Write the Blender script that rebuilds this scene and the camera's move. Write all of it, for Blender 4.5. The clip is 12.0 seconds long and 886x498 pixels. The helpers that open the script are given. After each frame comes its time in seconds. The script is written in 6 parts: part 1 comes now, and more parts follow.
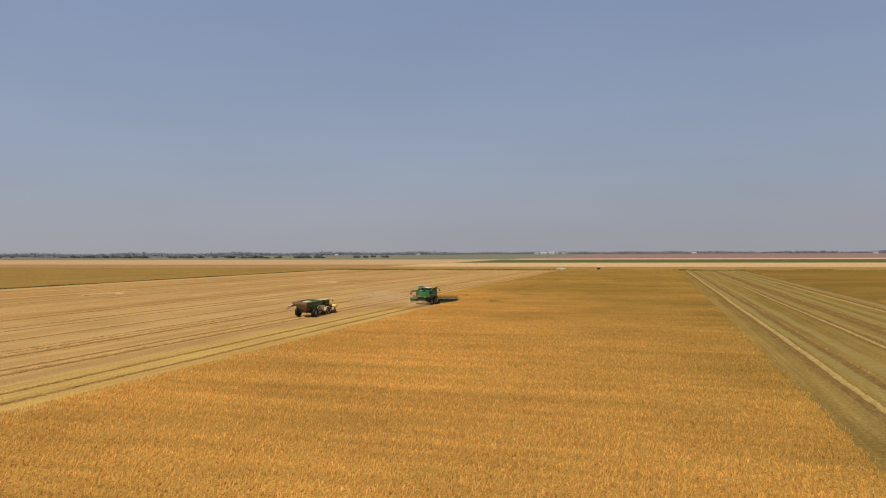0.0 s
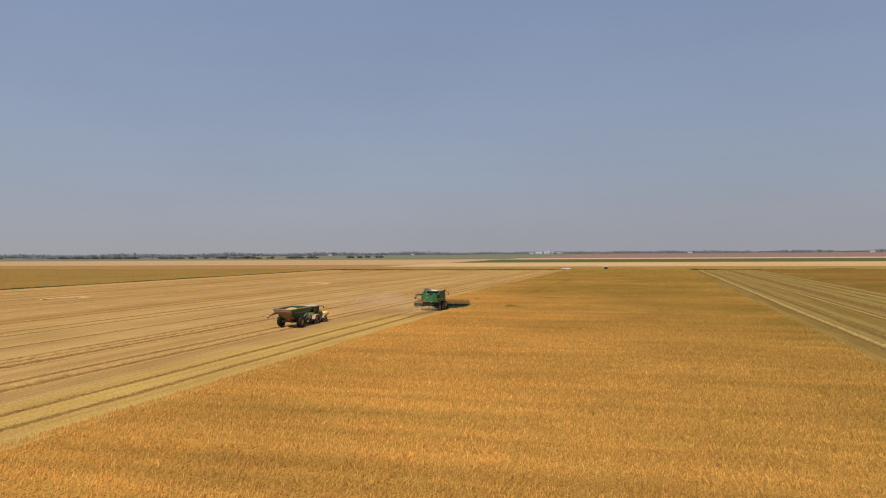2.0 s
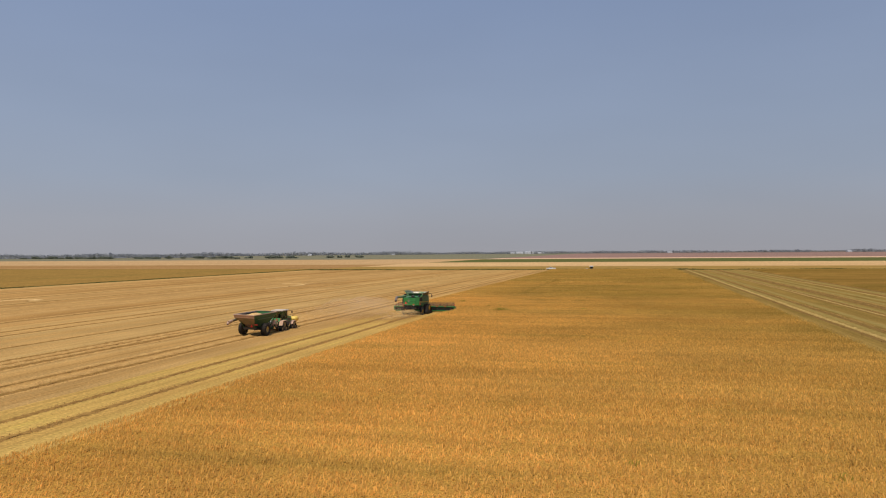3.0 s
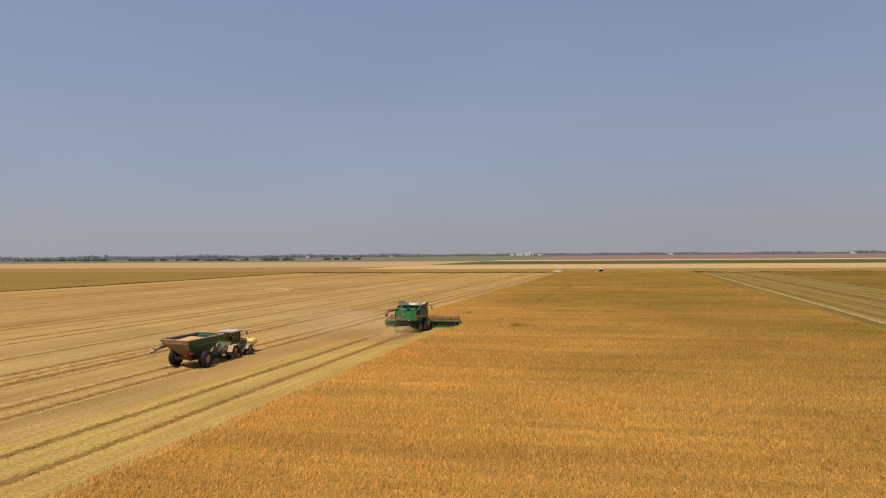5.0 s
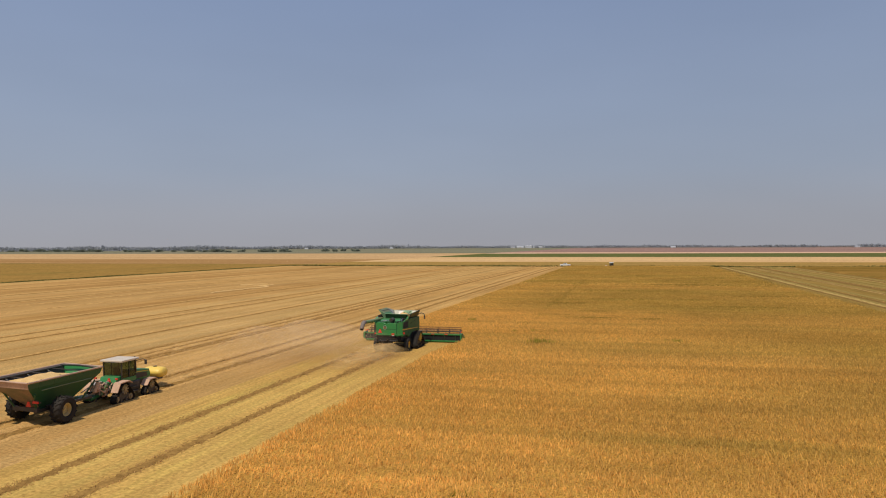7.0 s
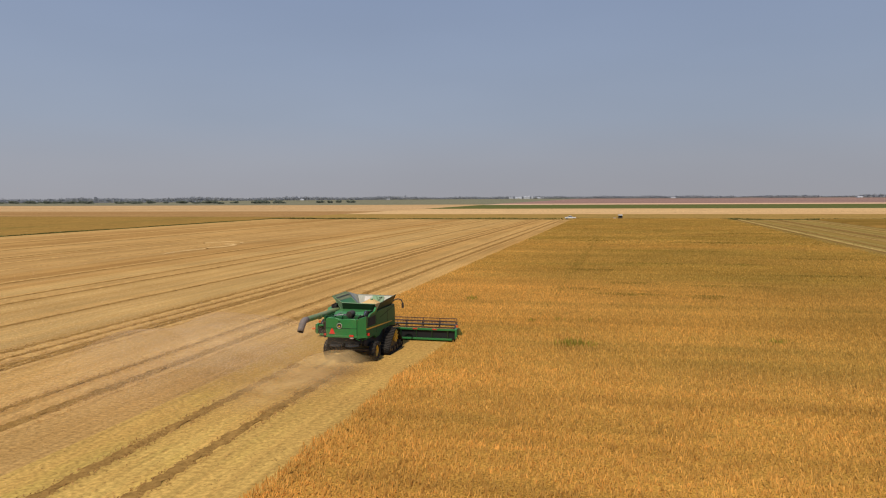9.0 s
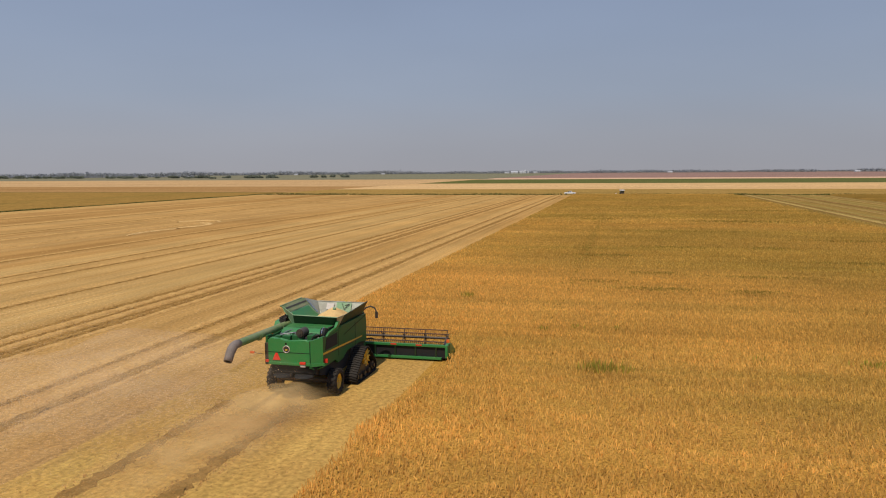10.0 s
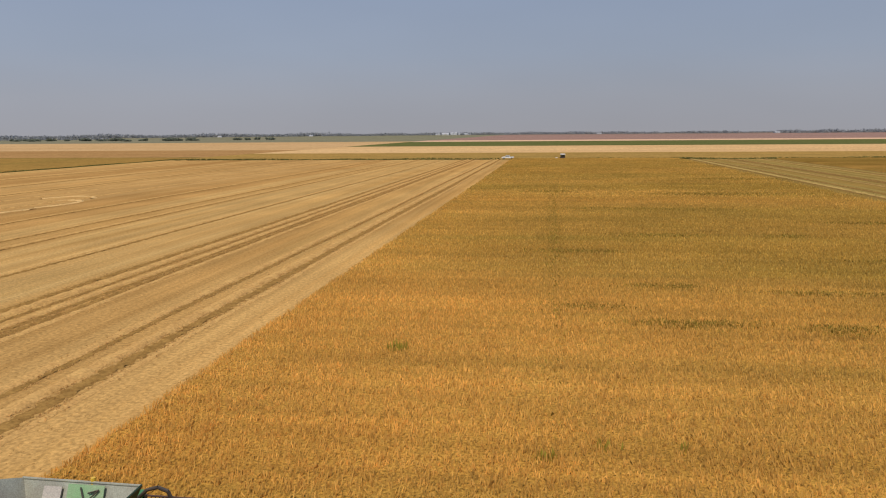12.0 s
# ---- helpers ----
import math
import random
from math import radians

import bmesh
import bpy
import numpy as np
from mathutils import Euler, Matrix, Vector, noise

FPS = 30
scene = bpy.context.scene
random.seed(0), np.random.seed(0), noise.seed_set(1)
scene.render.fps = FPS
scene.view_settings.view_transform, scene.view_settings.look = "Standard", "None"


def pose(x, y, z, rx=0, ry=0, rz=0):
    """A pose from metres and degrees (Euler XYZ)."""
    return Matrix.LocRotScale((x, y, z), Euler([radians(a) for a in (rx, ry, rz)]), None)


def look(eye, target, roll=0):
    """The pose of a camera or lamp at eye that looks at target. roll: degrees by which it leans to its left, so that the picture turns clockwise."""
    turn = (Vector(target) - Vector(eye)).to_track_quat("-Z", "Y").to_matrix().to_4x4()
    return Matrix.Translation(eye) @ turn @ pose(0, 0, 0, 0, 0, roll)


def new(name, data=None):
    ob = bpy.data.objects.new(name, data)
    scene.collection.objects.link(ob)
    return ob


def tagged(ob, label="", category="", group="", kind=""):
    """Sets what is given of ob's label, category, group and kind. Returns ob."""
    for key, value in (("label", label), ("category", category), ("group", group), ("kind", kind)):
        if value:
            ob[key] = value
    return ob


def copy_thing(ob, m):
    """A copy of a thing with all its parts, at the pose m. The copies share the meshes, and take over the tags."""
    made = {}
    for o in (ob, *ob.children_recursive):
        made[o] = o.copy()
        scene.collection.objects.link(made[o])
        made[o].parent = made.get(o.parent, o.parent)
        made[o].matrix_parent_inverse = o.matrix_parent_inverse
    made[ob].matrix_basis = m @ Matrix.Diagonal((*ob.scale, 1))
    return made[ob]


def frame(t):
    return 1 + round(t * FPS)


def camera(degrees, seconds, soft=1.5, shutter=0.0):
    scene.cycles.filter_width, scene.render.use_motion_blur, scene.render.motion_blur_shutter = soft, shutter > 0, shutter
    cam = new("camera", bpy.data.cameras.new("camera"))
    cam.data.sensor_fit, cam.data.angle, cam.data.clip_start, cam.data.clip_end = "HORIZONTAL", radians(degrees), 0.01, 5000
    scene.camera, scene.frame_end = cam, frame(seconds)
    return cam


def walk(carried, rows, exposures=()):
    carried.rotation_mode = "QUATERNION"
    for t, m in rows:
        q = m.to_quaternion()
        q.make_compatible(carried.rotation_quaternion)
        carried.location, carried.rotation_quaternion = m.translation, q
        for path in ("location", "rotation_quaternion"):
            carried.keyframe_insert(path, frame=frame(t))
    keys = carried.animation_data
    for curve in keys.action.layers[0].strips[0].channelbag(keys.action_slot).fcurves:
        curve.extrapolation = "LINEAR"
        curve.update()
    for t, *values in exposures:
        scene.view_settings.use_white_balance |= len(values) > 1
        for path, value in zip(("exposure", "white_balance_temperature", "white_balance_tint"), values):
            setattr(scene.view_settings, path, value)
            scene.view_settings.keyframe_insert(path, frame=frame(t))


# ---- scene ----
# The camera: a drone that flies low over the ripe crop, past a grain cart and a combine.
cam = camera(61.4, 12.0, soft=1.1)
ROWS = [
    (0.0, 3.76, -28.38, 13.31, 16.07, 0.21, 0.28),
    (0.5, 0.85, -22.38, 13.10, 16.12, 0.21, 0.31),
    (1.0, -1.96, -16.28, 12.92, 16.09, 0.23, 0.35),
    (1.5, -4.55, -9.94, 12.74, 15.87, 0.20, 0.40),
    (2.0, -6.99, -3.34, 12.59, 15.59, 0.23, 0.43),
    (2.5, -9.21, 3.49, 12.42, 14.98, 0.22, 0.45),
    (3.0, -11.35, 10.39, 12.28, 14.10, 0.21, 0.44),
    (3.2, -12.19, 13.18, 12.24, 14.04, 0.21, 0.45),
    (4.0, -15.41, 24.55, 12.17, 14.03, 0.28, 0.47),
    (4.8, -18.43, 36.05, 12.19, 14.02, 0.35, 0.49),
    (5.0, -19.16, 38.91, 12.19, 14.01, 0.36, 0.49),
    (5.5, -20.91, 46.08, 12.23, 14.01, 0.38, 0.45),
    (6.0, -22.60, 53.30, 12.26, 14.02, 0.39, 0.39),
    (6.5, -24.23, 60.53, 12.24, 14.03, 0.42, 0.32),
    (7.0, -25.90, 67.81, 12.19, 14.03, -0.26, 0.25),
    (7.2, -26.56, 70.73, 12.19, 14.02, -0.62, 0.22),
    (8.0, -29.15, 82.44, 12.29, 13.97, -2.13, 0.24),
    (8.8, -31.65, 94.20, 12.42, 13.88, -3.65, 0.29),
    (9.0, -32.26, 97.16, 12.44, 13.85, -4.02, 0.34),
    (9.5, -33.74, 104.57, 12.46, 13.75, -5.00, 0.37),
    (10.0, -35.30, 112.00, 12.49, 13.51, -5.97, 0.40),
    (10.5, -36.76, 119.18, 12.54, 13.01, -6.89, 0.42),
    (11.0, -38.11, 126.06, 12.64, 11.87, -7.88, 0.44),
    (11.5, -39.51, 132.99, 12.83, 10.07, -8.73, 0.46),
    (12.0, -40.86, 139.90, 12.99, 8.22, -8.90, 0.47),
]
walk(cam, [(t, pose(x, y, z, 90 + pitch, roll, yaw)) for t, x, y, z, yaw, pitch, roll in ROWS])

# ---- world, sun, exposure ----
SUN_EL, SUN_AZ = radians(61), radians(191)
world = bpy.data.worlds.new("sky")
scene.world = world
world.use_nodes = True
wn = world.node_tree
wn.nodes.clear()
out = wn.nodes.new("ShaderNodeOutputWorld")
bg = wn.nodes.new("ShaderNodeBackground")
sky = wn.nodes.new("ShaderNodeTexSky")
sky.sky_type = "NISHITA"
sky.sun_disc = False
sky.sun_elevation = SUN_EL
sky.sun_rotation = SUN_AZ
sky.air_density, sky.dust_density, sky.ozone_density = 1.0, 3.0, 1.5
scale = wn.nodes.new("ShaderNodeMix")
scale.data_type, scale.blend_type = "RGBA", "MULTIPLY"
scale.inputs["Factor"].default_value = 1.0
scale.inputs["B"].default_value = (0.06, 0.06, 0.06, 1)
wn.links.new(sky.outputs["Color"], scale.inputs["A"])
coord = wn.nodes.new("ShaderNodeTexCoord")
sep = wn.nodes.new("ShaderNodeSeparateXYZ")
ramp = wn.nodes.new("ShaderNodeValToRGB")
wn.links.new(coord.outputs["Generated"], sep.inputs[0])
wn.links.new(sep.outputs["Z"], ramp.inputs[0])
ramp.color_ramp.elements[0].position = 0.0
ramp.color_ramp.elements[0].color = (0.372, 0.374, 0.412, 1)
ramp.color_ramp.elements[1].position = 0.9
ramp.color_ramp.elements[1].color = (0.15, 0.22, 0.42, 1)
for place, tone in ((0.045, (0.357, 0.376, 0.436, 1)), (0.10, (0.320, 0.370, 0.470, 1)), (0.17, (0.290, 0.352, 0.478, 1)), (0.32, (0.236, 0.308, 0.472, 1))):
    ramp.color_ramp.elements.new(place).color = tone
haze = wn.nodes.new("ShaderNodeMix")
haze.data_type = "RGBA"
haze.inputs["Factor"].default_value = 0.88
wn.links.new(scale.outputs["Result"], haze.inputs["A"])
wn.links.new(ramp.outputs["Color"], haze.inputs["B"])
veil = wn.nodes.new("ShaderNodeTexNoise")
veil.inputs["Scale"].default_value, veil.inputs["Detail"].default_value = 2.2, 3.0
squash = wn.nodes.new("ShaderNodeMapping")
squash.inputs["Scale"].default_value = (1, 1, 3.5)
wn.links.new(coord.outputs["Generated"], squash.inputs[0])
wn.links.new(squash.outputs[0], veil.inputs["Vector"])
soften = wn.nodes.new("ShaderNodeMapRange")
for key, value in (("From Min", 0.3), ("From Max", 0.7), ("To Min", 0.965), ("To Max", 1.035)):
    soften.inputs[key].default_value = value
wn.links.new(veil.outputs["Fac"], soften.inputs["Value"])
uneven = wn.nodes.new("ShaderNodeMix")
uneven.data_type, uneven.blend_type = "RGBA", "MULTIPLY"
uneven.inputs["Factor"].default_value = 1.0
wn.links.new(haze.outputs["Result"], uneven.inputs["A"])
wn.links.new(soften.outputs["Result"], uneven.inputs["B"])
west = wn.nodes.new("ShaderNodeMapRange")
for key, value in (("From Min", 0.1), ("From Max", -0.8), ("To Min", 0.98), ("To Max", 1.06)):
    west.inputs[key].default_value = value
wn.links.new(sep.outputs["X"], west.inputs["Value"])
hazier = wn.nodes.new("ShaderNodeMix")
hazier.data_type, hazier.blend_type = "RGBA", "MULTIPLY"
hazier.inputs["Factor"].default_value = 1.0
wn.links.new(uneven.outputs["Result"], hazier.inputs["A"])
wn.links.new(west.outputs["Result"], hazier.inputs["B"])
wn.links.new(hazier.outputs["Result"], bg.inputs["Color"])
bg.inputs["Strength"].default_value = 1.0
wn.links.new(bg.outputs[0], out.inputs[0])

lamp = bpy.data.lights.new("sun", "SUN")
lamp.energy, lamp.angle, lamp.color = 3.25, radians(0.6), (1.0, 0.92, 0.80)
sun_ob = new("sun", lamp)
sun_way = Vector((math.sin(SUN_AZ) * math.cos(SUN_EL), math.cos(SUN_AZ) * math.cos(SUN_EL), math.sin(SUN_EL)))
sun_ob.matrix_world = look(Vector((0, 100, 0)) + 400 * sun_way, (0, 100, 0))
scene.view_settings.exposure = 0.0


# ---- materials ----
def mat(name, colour, rough=0.6, metal=0.0, other=None, amount=0.5, coarse=1.0, fine=20.0, bump=0.1, reach=0.02,
        stretch=(1, 1, 1), island=0.0, dust=None, dust_amount=0.0, spec=0.5, where=(0.35, 0.65), through_light=0.0):
    """A surface with a second colour in coarse patches, a fine grain, and relief; dust lies on faces that look up."""
    m = bpy.data.materials.new(name)
    m.use_nodes = True
    t = m.node_tree
    b = t.nodes["Principled BSDF"]
    b.inputs["Roughness"].default_value = rough
    b.inputs["Metallic"].default_value = metal
    b.inputs["Specular IOR Level"].default_value = spec
    geo = t.nodes.new("ShaderNodeNewGeometry")
    mp = t.nodes.new("ShaderNodeMapping")
    mp.inputs["Scale"].default_value = stretch
    t.links.new(geo.outputs["Position"], mp.inputs[0])

    def noise_at(size, detail):
        n = t.nodes.new("ShaderNodeTexNoise")
        n.inputs["Scale"].default_value = size
        n.inputs["Detail"].default_value = detail
        t.links.new(mp.outputs[0], n.inputs["Vector"])
        return n

    def mix(kind, factor, a, bb):
        n = t.nodes.new("ShaderNodeMix")
        n.data_type, n.blend_type = "RGBA", kind
        for key, value in (("Factor", factor), ("A", a), ("B", bb)):
            if isinstance(value, (int, float)):
                n.inputs[key].default_value = value
            elif isinstance(value, tuple):
                n.inputs[key].default_value = (*value, 1)
            else:
                t.links.new(value, n.inputs[key])
        return n.outputs["Result"]

    def spread(sock, lo, hi, a, bb):
        n = t.nodes.new("ShaderNodeMapRange")
        for key, value in (("From Min", lo), ("From Max", hi), ("To Min", a), ("To Max", bb)):
            n.inputs[key].default_value = value
        t.links.new(sock, n.inputs["Value"])
        return n.outputs["Result"]

    big, small = noise_at(coarse, 4), noise_at(fine, 3)
    tone = mix("MIX", spread(big.outputs["Fac"], *where, 0, amount), colour, other or tuple(0.7 * v for v in colour))
    value = spread(small.outputs["Fac"], 0.3, 0.7, 0.78, 1.22)
    tone = mix("MULTIPLY", 1.0, tone, value)
    if island:
        tone = mix("MULTIPLY", 1.0, tone, spread(geo.outputs["Random Per Island"], 0, 1, 1 - island, 1 + island))
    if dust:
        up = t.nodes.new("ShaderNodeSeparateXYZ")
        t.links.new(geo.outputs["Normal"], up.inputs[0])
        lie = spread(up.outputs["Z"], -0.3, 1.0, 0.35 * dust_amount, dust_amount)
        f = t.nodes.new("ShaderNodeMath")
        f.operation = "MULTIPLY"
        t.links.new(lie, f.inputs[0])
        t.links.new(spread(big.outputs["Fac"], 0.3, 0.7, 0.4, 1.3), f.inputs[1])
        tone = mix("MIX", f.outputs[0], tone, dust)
    t.links.new(tone, b.inputs["Base Color"])
    if through_light:
        leaf = t.nodes.new("ShaderNodeBsdfTranslucent")
        t.links.new(tone, leaf.inputs["Color"])
        both = t.nodes.new("ShaderNodeMixShader")
        both.inputs[0].default_value = through_light
        t.links.new(b.outputs[0], both.inputs[1])
        t.links.new(leaf.outputs[0], both.inputs[2])
        t.links.new(both.outputs[0], t.nodes["Material Output"].inputs["Surface"])
    if bump:
        bp = t.nodes.new("ShaderNodeBump")
        bp.inputs["Strength"].default_value = bump
        bp.inputs["Distance"].default_value = reach
        t.links.new(small.outputs["Fac"], bp.inputs["Height"])
        t.links.new(bp.outputs[0], b.inputs["Normal"])
    return m


def field_mat(name, colour, patch, green, patch_size, stretch, amount=0.8, green_amount=0.5, grain=6.0, island=0.0, bump=0.5, reach=0.12, thin=0.0, stripes=None, tone_across=None, contrast=(0.75, 1.25), strewn=None):
    """A field: a main colour, broad streaks of a second, scattered weeds of a third, and grain at two sizes."""
    m = bpy.data.materials.new(name)
    m.use_nodes = True
    t = m.node_tree
    b = t.nodes["Principled BSDF"]
    b.inputs["Roughness"].default_value = 0.85
    b.inputs["Specular IOR Level"].default_value = 0.0
    geo = t.nodes.new("ShaderNodeNewGeometry")
    flat = t.nodes.new("ShaderNodeVectorMath")
    flat.operation = "MULTIPLY"
    flat.inputs[1].default_value = (1, 1, 0)
    t.links.new(geo.outputs["Position"], flat.inputs[0])

    def noise_at(scales, size, detail, rough=0.55):
        mp = t.nodes.new("ShaderNodeMapping")
        mp.inputs["Scale"].default_value = scales
        t.links.new(flat.outputs[0], mp.inputs[0])
        n = t.nodes.new("ShaderNodeTexNoise")
        n.inputs["Scale"].default_value = size
        n.inputs["Detail"].default_value = detail
        n.inputs["Roughness"].default_value = rough
        t.links.new(mp.outputs[0], n.inputs["Vector"])
        return n.outputs["Fac"]

    def spread(sock, lo, hi, a, bb):
        n = t.nodes.new("ShaderNodeMapRange")
        for key, value in (("From Min", lo), ("From Max", hi), ("To Min", a), ("To Max", bb)):
            n.inputs[key].default_value = value
        t.links.new(sock, n.inputs["Value"])
        return n.outputs["Result"]

    def mix(kind, factor, a, bb):
        n = t.nodes.new("ShaderNodeMix")
        n.data_type, n.blend_type = "RGBA", kind
        for key, value in (("Factor", factor), ("A", a), ("B", bb)):
            if isinstance(value, (int, float)):
                n.inputs[key].default_value = value
            elif isinstance(value, tuple):
                n.inputs[key].default_value = (*value, 1)
            else:
                t.links.new(value, n.inputs[key])
        return n.outputs["Result"]

    tone = mix("MIX", spread(noise_at(stretch, patch_size, 5), 0.38, 0.66, 0, amount), colour, patch)
    tone = mix("MIX", spread(noise_at((stretch[0], stretch[1] * 1.3, 1), patch_size * 1.9, 6, 0.65), 0.54, 0.74, 0, green_amount), tone, green)
    if stripes:
        tone = mix("MIX", spread(noise_at((1, 0.012, 1), stripes[0], 4, 0.7), 0.42, 0.62, 0, stripes[2]), tone, stripes[1])
        tone = mix("MULTIPLY", 1.0, tone, spread(noise_at((1, 0.02, 1), stripes[0] * 2.6, 4, 0.75), 0.40, 0.60, 0.85, 1.09))
    # multiplies the tone, more so towards +x and +y
    if tone_across:
        up = t.nodes.new("ShaderNodeSeparateXYZ")
        t.links.new(flat.outputs[0], up.inputs[0])
        late = t.nodes.new("ShaderNodeMath")
        late.operation = "MULTIPLY"
        along_field = t.nodes.new("ShaderNodeMath")
        along_field.operation = "MULTIPLY_ADD"
        along_field.inputs[1].default_value = 2.5
        t.links.new(up.outputs["X"], along_field.inputs[0])
        t.links.new(up.outputs["Y"], along_field.inputs[2])
        t.links.new(spread(along_field.outputs[0], 10, 170, 0.0, 1.0), late.inputs[0])
        t.links.new(spread(noise_at((0.35, 1.5, 1), 0.02, 4), 0.35, 0.6, 0.45, 1.0), late.inputs[1])
        tone = mix("MIX", late.outputs[0], tone, mix("MULTIPLY", 1.0, tone, tone_across))
        tone = mix("MULTIPLY", 1.0, tone, spread(noise_at((0.10, 1.5, 1), 0.16, 5, 0.7), 0.38, 0.62, 0.94, 1.04))
        tone = mix("MULTIPLY", 1.0, tone, spread(noise_at((0.045, 1.0, 1), 0.55, 4, 0.7), 0.40, 0.60, 0.90, 1.06))
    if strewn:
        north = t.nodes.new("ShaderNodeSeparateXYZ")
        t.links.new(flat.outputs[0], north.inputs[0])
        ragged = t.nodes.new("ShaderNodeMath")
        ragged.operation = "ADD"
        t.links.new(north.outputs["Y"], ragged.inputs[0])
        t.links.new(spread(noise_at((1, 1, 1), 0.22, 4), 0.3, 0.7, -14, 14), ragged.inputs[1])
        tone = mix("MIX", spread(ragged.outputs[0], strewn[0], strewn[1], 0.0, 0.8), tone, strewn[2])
    tone = mix("MULTIPLY", 1.0, tone, spread(noise_at((1, 1, 1), 0.06, 3), 0.3, 0.7, 0.9, 1.1))
    fine = noise_at((1, 1, 1), grain, 3, 0.6)
    tone = mix("MULTIPLY", 1.0, tone, spread(fine, 0.34, 0.66, *contrast))
    if island:
        tone = mix("MULTIPLY", 1.0, tone, spread(geo.outputs["Random Per Island"], 0, 1, 1 - island, 1 + island))
    t.links.new(tone, b.inputs["Base Color"])
    if thin:
        leaf = t.nodes.new("ShaderNodeBsdfTranslucent")
        t.links.new(tone, leaf.inputs["Color"])
        both = t.nodes.new("ShaderNodeMixShader")
        both.inputs[0].default_value = thin
        t.links.new(b.outputs[0], both.inputs[1])
        t.links.new(leaf.outputs[0], both.inputs[2])
        t.links.new(both.outputs[0], t.nodes["Material Output"].inputs["Surface"])
    if bump:
        bp = t.nodes.new("ShaderNodeBump")
        bp.inputs["Strength"].default_value = bump
        bp.inputs["Distance"].default_value = reach
        t.links.new(fine, bp.inputs["Height"])
        t.links.new(bp.outputs[0], b.inputs["Normal"])
    return m


# CROP is darker than EARS: it includes the shadow beneath the ears
CROP = ((0.505, 0.266, 0.054), (0.435, 0.217, 0.041), (0.295, 0.200, 0.040))
EARS = ((0.83, 0.488, 0.132), (0.73, 0.402, 0.098), (0.51, 0.366, 0.086))
# factor that makes the crop darker and slightly greener across the field
TONE_ACROSS = (0.64, 0.705, 0.62)
# strong grain contrast paints dark gaps between ears
crop_mat = field_mat("shaded_ripe_crop", *CROP, 0.035, (0.25, 1.6, 1), amount=0.6, green_amount=0.5, grain=7.0, tone_across=TONE_ACROSS, contrast=(0.48, 1.42))
ear_mat = field_mat("crop_ears", *EARS, 0.035, (0.25, 1.6, 1), amount=0.6, green_amount=0.5, grain=3.0, island=0.26, bump=0, thin=0.5, tone_across=TONE_ACROSS)
STUB = ((0.51, 0.293, 0.096), (0.41, 0.225, 0.070), (0.39, 0.240, 0.071))
stubble_mat = field_mat("stubble", *STUB, 0.03, (2.2, 0.25, 1), amount=0.9, green_amount=0.4, grain=4.0, stripes=(0.16, (0.53, 0.345, 0.132), 0.7), reach=0.06)
old_stubble_mat = field_mat("old_stubble", (0.47, 0.262, 0.085), (0.37, 0.198, 0.062), (0.41, 0.245, 0.080), 0.03, (2.2, 0.25, 1), amount=0.9, green_amount=0.5, grain=4.0, stripes=(0.10, (0.53, 0.330, 0.125), 0.6), reach=0.06)
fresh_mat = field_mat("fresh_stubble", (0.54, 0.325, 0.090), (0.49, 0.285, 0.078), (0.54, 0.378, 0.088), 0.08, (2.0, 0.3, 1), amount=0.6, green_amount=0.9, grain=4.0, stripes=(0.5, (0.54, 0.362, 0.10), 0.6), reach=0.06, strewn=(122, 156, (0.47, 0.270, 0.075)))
olive_mat = field_mat("weedy_stubble", (0.275, 0.170, 0.043), (0.225, 0.142, 0.036), (0.165, 0.126, 0.032), 0.04, (2.0, 0.3, 1), amount=0.8, green_amount=0.8, grain=3.0, stripes=(0.3, (0.36, 0.232, 0.068), 0.5))
right_crop_mat = field_mat("dull_crop", (0.40, 0.211, 0.052), (0.31, 0.162, 0.040), (0.21, 0.164, 0.042), 0.03, (0.2, 1.6, 1), amount=0.8, green_amount=0.7, grain=2.0, tone_across=TONE_ACROSS)
left_crop_mat = field_mat("brown_field", (0.315, 0.183, 0.048), (0.28, 0.168, 0.045), (0.20, 0.150, 0.038), 0.01, (1.5, 0.5, 1), amount=0.7, green_amount=0.5, grain=0.5, bump=0)
pale_mat = field_mat("pale_stubble", (0.62, 0.395, 0.18), (0.56, 0.338, 0.15), (0.50, 0.320, 0.13), 0.006, (0.5, 2.0, 1), amount=0.7, green_amount=0.4, grain=0.4, bump=0)
red_mat = field_mat("red_soil", (0.31, 0.190, 0.150), (0.26, 0.165, 0.135), (0.38, 0.22, 0.16), 0.004, (0.4, 2.0, 1), amount=0.9, green_amount=0.5, grain=0.3, bump=0)
green_mat = field_mat("green_crop", (0.125, 0.128, 0.040), (0.105, 0.115, 0.038), (0.14, 0.14, 0.035), 0.008, (0.4, 2.0, 1), amount=0.8, green_amount=0.4, grain=0.4, bump=0)
verge_mat = field_mat("grass_verge", (0.10, 0.095, 0.026), (0.20, 0.15, 0.045), (0.07, 0.075, 0.020), 0.1, (0.5, 1.5, 1), amount=0.8, green_amount=0.8, grain=1.5)
dull_mat = field_mat("distant_land", (0.24, 0.165, 0.125), (0.20, 0.16, 0.13), (0.15, 0.145, 0.115), 0.003, (0.5, 2.0, 1), amount=0.9, green_amount=0.6, grain=0.2, bump=0)
dusty_mat = field_mat("dusty_stubble", (0.54, 0.345, 0.165), (0.47, 0.285, 0.125), (0.44, 0.275, 0.12), 0.006, (0.5, 2.0, 1), amount=0.7, green_amount=0.4, grain=0.4, bump=0)
grey_green_mat = field_mat("pasture", (0.19, 0.185, 0.115), (0.24, 0.205, 0.135), (0.15, 0.16, 0.095), 0.004, (0.4, 2.0, 1), amount=0.8, green_amount=0.6, grain=0.3, bump=0)
